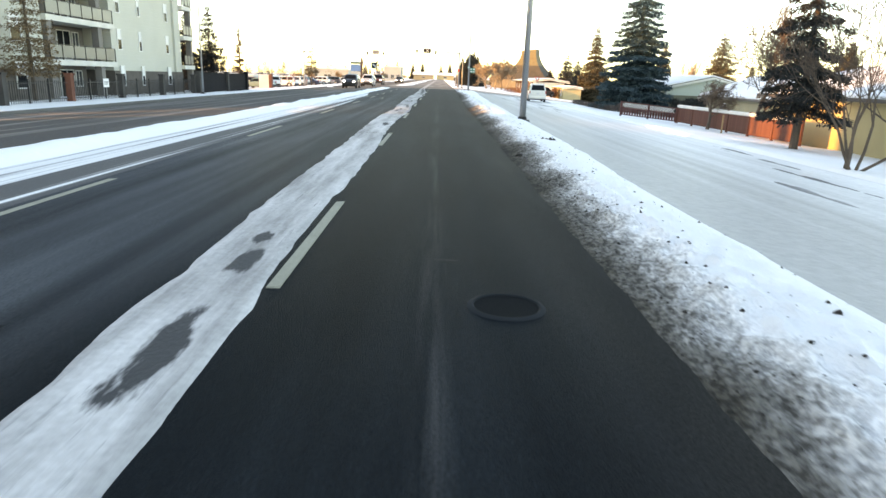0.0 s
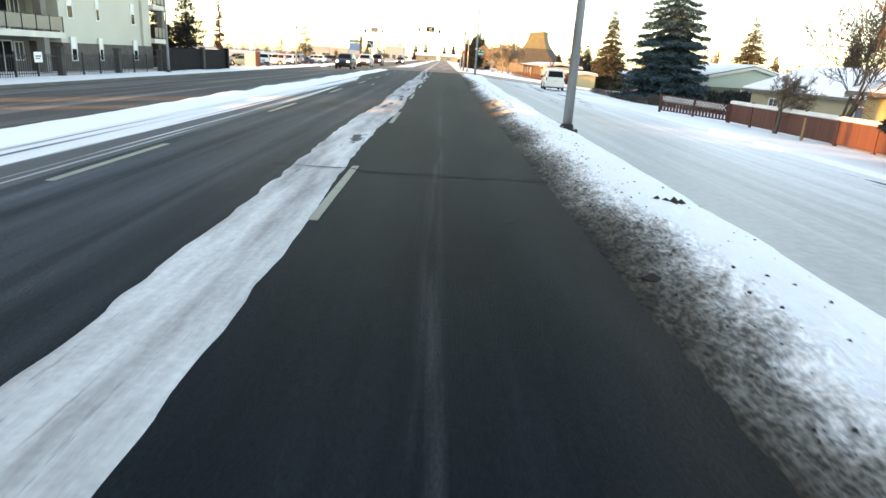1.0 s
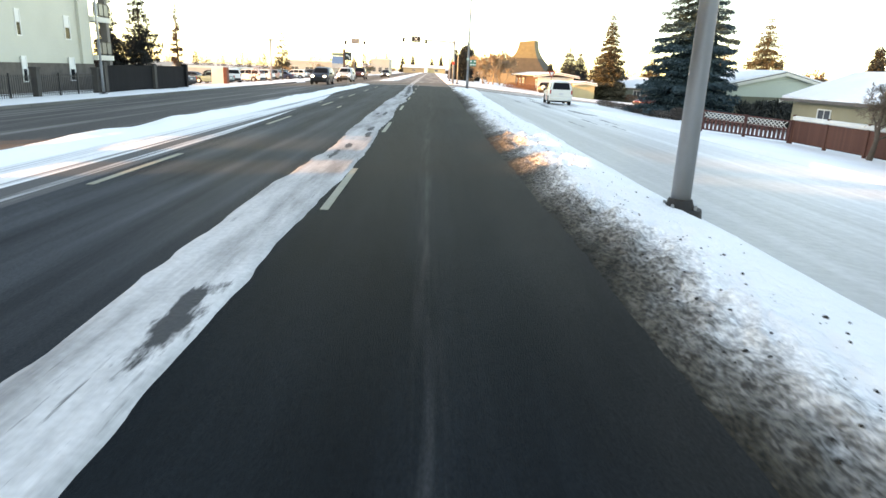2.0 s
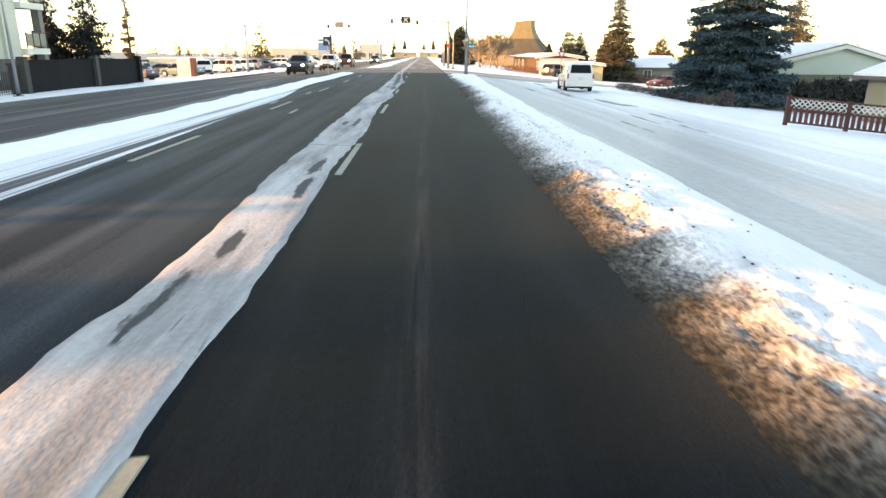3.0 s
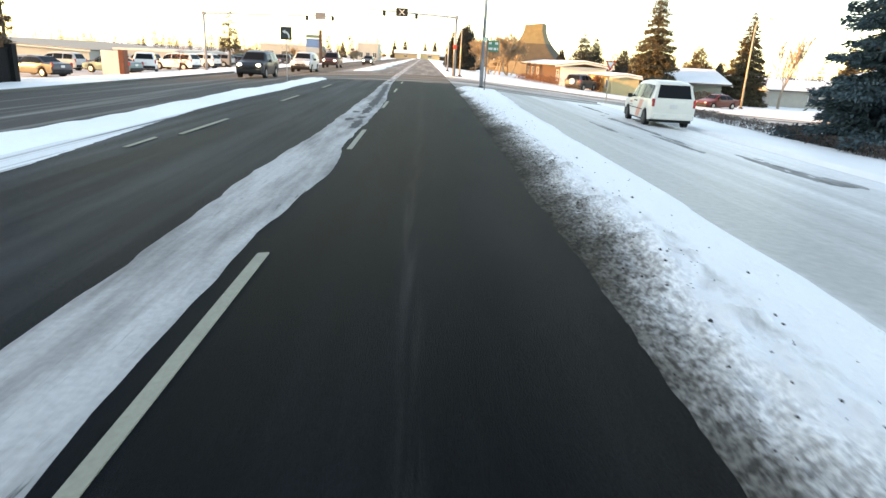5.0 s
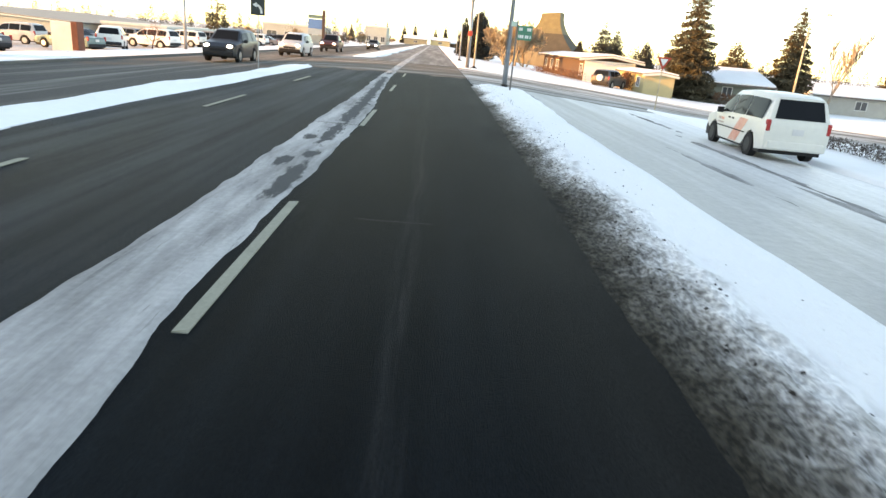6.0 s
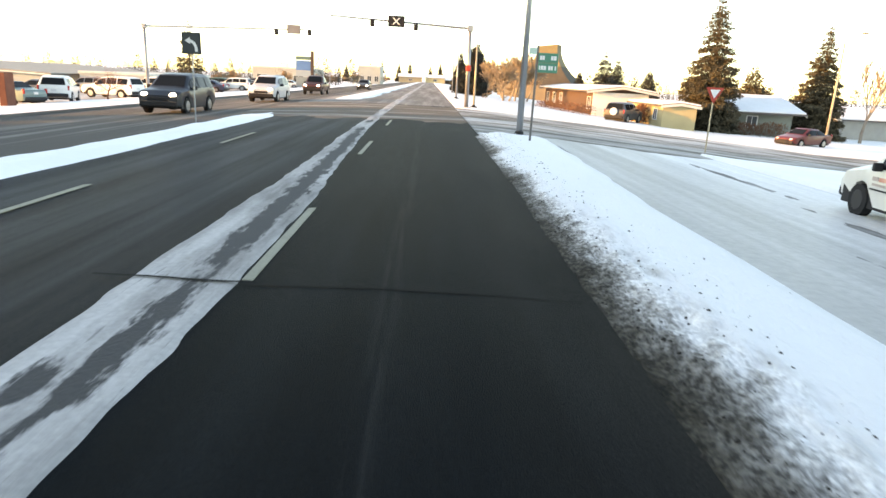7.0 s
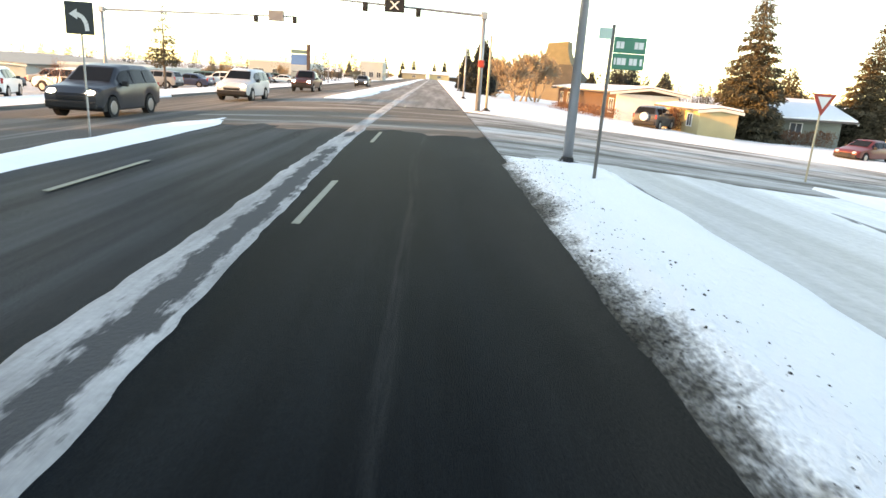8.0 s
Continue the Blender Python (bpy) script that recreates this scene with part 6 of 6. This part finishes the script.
bare_tree("multi-stemmed leafless shrub tree in snow", 10.4, 20.6, 7.0, 21, 5, 0.46, BARK, BARK, 0.30, 2, 6, 0.018, lift=0.8, least=0.009)
bare_tree("old leafless tree with a thick forked trunk", 11.4, 20.2, 8.2, 22, 5, 0.48, BARK, BARK, 0.27, 2, 5, 0.020, lift=0.8, least=0.009)
bare_tree("small leafless ornamental tree before a fence", 15.0, 41.2, 5.2, 23, 5, 0.70, BARK, TWIG, 0.26, 3, 1, 0.022, least=0.012)
bare_tree("tall pale leafless poplar behind houses", 43.2, 120.5, 13.5, 24, 4, 0.30, PALE_BARK, PALE_BARK, 0.30, 3, 1, 0.013, lift=1.7, least=0.015)
bare_tree("leafless golden tree above the roofs", 48, 101, 9.8, 25, 5, 0.55, TWIG, TWIG, 0.28, 3, 2, 0.02, least=0.03)
for k, (x, y, h) in enumerate(((8.3, 136, 8.4), (9.6, 141, 10.0), (11.2, 146, 11.2), (12.8, 150, 11.0), (14.4, 158, 11.8), (7.6, 150, 9.8))):
    bare_tree("golden leafless tree along the far road", x, y, h, 26 + k % 3, 4, 0.42, AMBER, AMBER, 0.26, 3, 2, 0.018, group="golden leafless trees", least=0.027, lift=0.8)
for k, (x, y, h) in enumerate(((5.2, 150, 6.5), (6.2, 158, 7.5), (7.4, 170, 8.5), (9.0, 182, 8.0), (4.8, 176, 7.0))):
    spruce("dark narrow spruce along the far road", x, y, h, 2.0, DARK_NEEDLES, 10 + k % 3, 0, 0.04, "roadside spruces")
leafy_shrub("hedge", "clipped brown hedge along a snowy corner lot", 12.0, 131, 15.2, 119.5, 1.0, 1.0, material("brown_leaves", (0.20, 0.10, 0.06), 0.9, second=(0.12, 0.06, 0.04)), 50, 2600)
leafy_shrub("bush", "round brown shrub against a yellow wall", 19.0, 115.4, 19.2, 117.6, 1.6, 0.8, material("brown_leaves", (0.20, 0.10, 0.06), 0.9), 51, 1200, "bush")
leafy_shrub("bush", "brown shrubs below an olive house", 28.8, 117, 33.5, 117.4, 1.3, 1.0, material("brown_leaves", (0.20, 0.10, 0.06), 0.9), 52, 1500, "bush")
leafy_shrub("bush", "dark conifer shrubs beside a pale green house", 21.0, 63.6, 27.5, 66.6, 2.0, 1.2, DARK_NEEDLES, 53, 7000, "bush")
leafy_shrub("bush", "thin dead shrub at the foot of a spruce", 15.0, 60, 15.8, 61.5, 0.9, 0.7, HEDGE, 54, 1400, "bush")

# unseen pole, added only for the narrow shadow bar on the lane
pole = thing("shadow_pole", "unseen wooden pole added to cast a thin shadow across the road", "utility pole", (-28.0, 26.75, float(lie(-28)) + 0.05))
part("shaft", tubes(((0, 0, -0.3), (0, 0, 9.0), 0.17, 0.12), sides=12), BARK, pole)
part("crossarm", boxes((-0.06, -1.1, 8.3, 0.06, 1.1, 8.42), bevel=0.01), BARK, pole)
# another unseen caster: its shadow divides the sunlit strip in two
spruce("unseen spruce in the gap, added to split the sun strip", -30.5, 23.5, 8.5, 1.1, DARK_NEEDLES, 12, 0, 0.04)

# trees on the left
spruce("dark tiered spruce behind a black fence", -27.5, 79.8, 9.8, 2.3, BLACK_NEEDLES, 7, 1, 0.05, gap=0.45, droop=0.15, thin=0.45)
spruce("dark full spruce beside the apartments", -29.9, 78.8, 8.6, 2.0, BLACK_NEEDLES, 8, 1, 0.05, gap=0.42, thin=0.6)
spruce("thin sparse spruce in the parking lot", -23.8, 120.4, 7.4, 1.7, SUNWARM_NEEDLES, 9, 1, 0.28, gap=0.74, droop=0.10, thin=0.16)
spruce("half-bare larch with rust needles before the apartments", -25.3, 43.0, 8.6, 2.3, material("rust_needles", (0.21, 0.135, 0.075), 0.9, second=(0.12, 0.085, 0.055), scale=3, spread=0.7), 28, 3, 0.2, gap=0.25, droop=0.12, thin=0.16)
spruce("thin straggling half-dead larch beside a fence", -23.6, 78.3, 7.8, 0.7, TWIG, 29, 3, 0.25, gap=0.7, droop=0.1, thin=0.25)
bare_tree("small red-barked leafless tree in the lot", -23.6, 103.5, 3.6, 30, 4, 0.6, BRICK, material("red_twigs", (0.33, 0.14, 0.09), 0.9), 0.3, 3)
for k, (x, y, h) in enumerate(((-33, 165, 5.5), (-38, 172, 5), (-30, 190, 6), (-27, 205, 5), (-60, 128, 5.5))):
    bare_tree("leafless amber tree far behind the lot", x, y, h, 31 + k % 2, 4, 0.55, AMBER, AMBER, 0.28, 3, 2, group="far leafless trees", least=0.035)

bare_tree("tall fine-twigged leafless tree behind a dark spruce", 16.7, 39.0, 11.5, 33, 4, 0.46, BARK, BARK, 0.28, 3, 3, 0.012, least=0.010)

# parked and waiting vehicles
vehicle("minivan", "white minivan with faded red stripe, parked on snow", "van", "minivan", paint("off_white", (0.66, 0.65, 0.60)), 8.6, 67.2, -3.5, stripe=True, size=0.86, tall=1.10, base=0.015)
vehicle("suv", "dark blue-black SUV with headlights on", "car", "suv", paint("dark_blue", (0.02, 0.025, 0.035)), -12.1, 86.6, 180, lit=True)
vehicle("suv", "silver SUV with headlights on", "car", "suv", paint("silver", (0.50, 0.51, 0.53)), -11.6, 101.5, 180, lit=True)
vehicle("pickup_truck", "dark pickup truck with headlights on", "truck", "pickup", paint("dark_red", (0.07, 0.02, 0.018)), -12.2, 123.5, 180, lit=True)
vehicle("sedan", "dark sedan far along the road", "car", "sedan", paint("charcoal", (0.05, 0.05, 0.055)), -10.0, 150, 180, lit=True)
vehicle("sedan", "red sedan parked by a snowy lawn", "car", "sedan", paint("red", (0.13, 0.015, 0.012)), 28.9, 106.3, 116)
jeep = vehicle("suv", "dark jeep with a pale spare-wheel cover before a bungalow", "car", "suv", paint("black", (0.025, 0.025, 0.03)), 16.6, 113.2, -38)
part("spare_wheel", tubes(((0, -2.52, 0.98), (0, -2.30, 0.98), 0.30, 0.32), sides=24), material("pale_cover", (0.66, 0.64, 0.60), 0.6), jeep, "pale round spare-wheel cover")
TONES = {"dark": (0.04, 0.045, 0.06), "teal": (0.10, 0.17, 0.17), "white": (0.70, 0.70, 0.69), "grey": (0.20, 0.20, 0.21), "navy": (0.03, 0.045, 0.09), "silver": (0.40, 0.41, 0.42), "maroon": (0.10, 0.025, 0.022), "green": (0.03, 0.075, 0.06)}
LOT = [("sedan", "dark", -28.5, 89.5, 70), ("sedan", "teal", -26.8, 97.2, 75), ("suv", "white", -25.8, 101.5, 20), ("suv", "white", -26.3, 110.0, 78),
       ("sedan", "dark", -28.5, 114.5, 80), ("suv", "white", -27.6, 121.0, 78), ("suv", "grey", -28.5, 130, 85), ("sedan", "navy", -27.6, 136.5, 85),
       ("suv", "white", -27.5, 147, 85), ("sedan", "grey", -27.8, 155, 90), ("suv", "dark", -27.5, 163, 90), ("sedan", "white", -27.0, 178, 90),
       ("sedan", "grey", -36, 100, 85), ("suv", "silver", -36, 106, 85), ("sedan", "dark", -37, 118, 85), ("suv", "grey", -37, 127, 85), ("sedan", "grey", -36.5, 140, 85)]
for k in range(13):
    tone = ("dark", "maroon", "white", "green", "navy", "grey")[(k * 5) % 6]
    LOT.append((("suv", "sedan", "sedan")[k % 3], tone, -30.5 - 1.2 * (k % 2), 133 + 6.1 * k, 82 + 3 * (k % 3)))
for shape, tone, x, y, turn in LOT:
    vehicle("parked_" + shape, "%s %s parked in the snowy lot" % (tone, "SUV" if shape == "suv" else shape), "car", shape, paint("lot_" + tone, TONES[tone]), x, y, turn, "cars in the lot")

# far end of the road
rng = np.random.RandomState(17)
for k in range(46):
    side = -1 if k % 2 else 1
    y = 200 + 14 * k * 0.8 + rng.uniform(-6, 6)
    x = side * rng.uniform(14, 22 + 0.12 * y) + (8 if side > 0 else -6)
    if side > 0 and y < 245 and x < 60:
        x += 40
    if side < 0:
        bare_tree("far leafless tree along the road", x, y, rng.uniform(4, 6), 31 + k % 2, 4, 0.55, AMBER, AMBER, 0.28, 3, 2, group="far leafless trees", least=0.035)
    elif k % 3:
        spruce("far dark spruce along the road", x, y, rng.uniform(7, 12), rng.uniform(2.3, 3.4), (DARK_NEEDLES, SUNWARM_NEEDLES)[k % 2], 10 + k % 3, 0, 0.04, "far trees")
    else:
        bare_tree("far leafless tree along the road", x, y, rng.uniform(6, 9), 31 + k % 2, 4, 0.55, AMBER, AMBER, 0.28, 3, 2, group="far leafless trees", least=0.035)
for k in range(12):
    x, y = -60 + 11 * k, 520 + 20 * (k % 3)
    spruce("far dark spruce at the end of the road", x + 4 * (k % 2), y, 12 + (k * 7) % 5, 3.2, DARK_NEEDLES, 10 + k % 3, 0, 0.02, "far trees")
for k, (x, y, w, d, h, c) in enumerate(((-12, 428, 13, 10, 4.5, OLIVE_STUCCO), (2, 430, 11, 10, 4.2, YELLOW), (13, 440, 10, 10, 4, BROWNWOOD), (24, 400, 12, 10, 4.2, OLIVE_STUCCO), (-34, 410, 16, 12, 5, OLIVE), (36, 330, 11, 9, 3.6, WHITEWALL), (30, 270, 12, 10, 3.8, YELLOW), (-60, 420, 16, 10, 5, BROWNWOOD))):
    gable_house("house", "distant low house with a snowy roof", x - w / 2, y, x + w / 2, y + d, h * 0.65, h, "x", c, [("y", y, x, 0.9, 2.0, 1.1, -1)])
for k, (x, y, h) in enumerate(((1.9, 118, 4.2), (2.6, 150, 8), (4.5, 200, 8), (-21, 190, 8))):
    lamp_post("slim steel post along the far road", x, y, h, None, STEEL, 0.09)

rng = np.random.RandomState(71)
dark_spots, amber_spots = [], []
for k in range(330):
    side = -1 if k % 2 else 1
    y = 215 + 230 * rng.rand()
    x = side * (20 + rng.rand() ** 1.3 * 0.75 * y) - (4 if side < 0 else -4)
    if side > 0 and y < 235 and x < 50:
        y += 40
    (dark_spots if rng.rand() < 0.5 else amber_spots).append((x, y, rng.uniform(4.0, 8.5), rng.rand()))
for k in range(110):
    x, y = -34 - 85 * rng.rand(), 232 + 60 * rng.rand()
    (dark_spots if k % 4 == 0 else amber_spots).append((x, y, rng.uniform(3.6, 5.8) + (1.6 if k % 9 == 0 else 0), 0))
for k in range(50):
    x, y = 40 + 70 * rng.rand(), 240 + 50 * rng.rand()
    (dark_spots if k % 2 else amber_spots).append((x, y, rng.uniform(6.0, 9.5), 0))
far_wood("far_spruces", "distant belt of dark spruces on the skyline", [(x, y, h, True) for x, y, h, _ in dark_spots], DARK_NEEDLES, 5)
far_wood("far_bare_trees", "distant belt of amber leafless trees on the skyline", [(x, y, h * 0.8, False) for x, y, h, _ in amber_spots], material("far_twigs", (0.17, 0.13, 0.095), 0.9, second=(0.10, 0.08, 0.06)), 6)
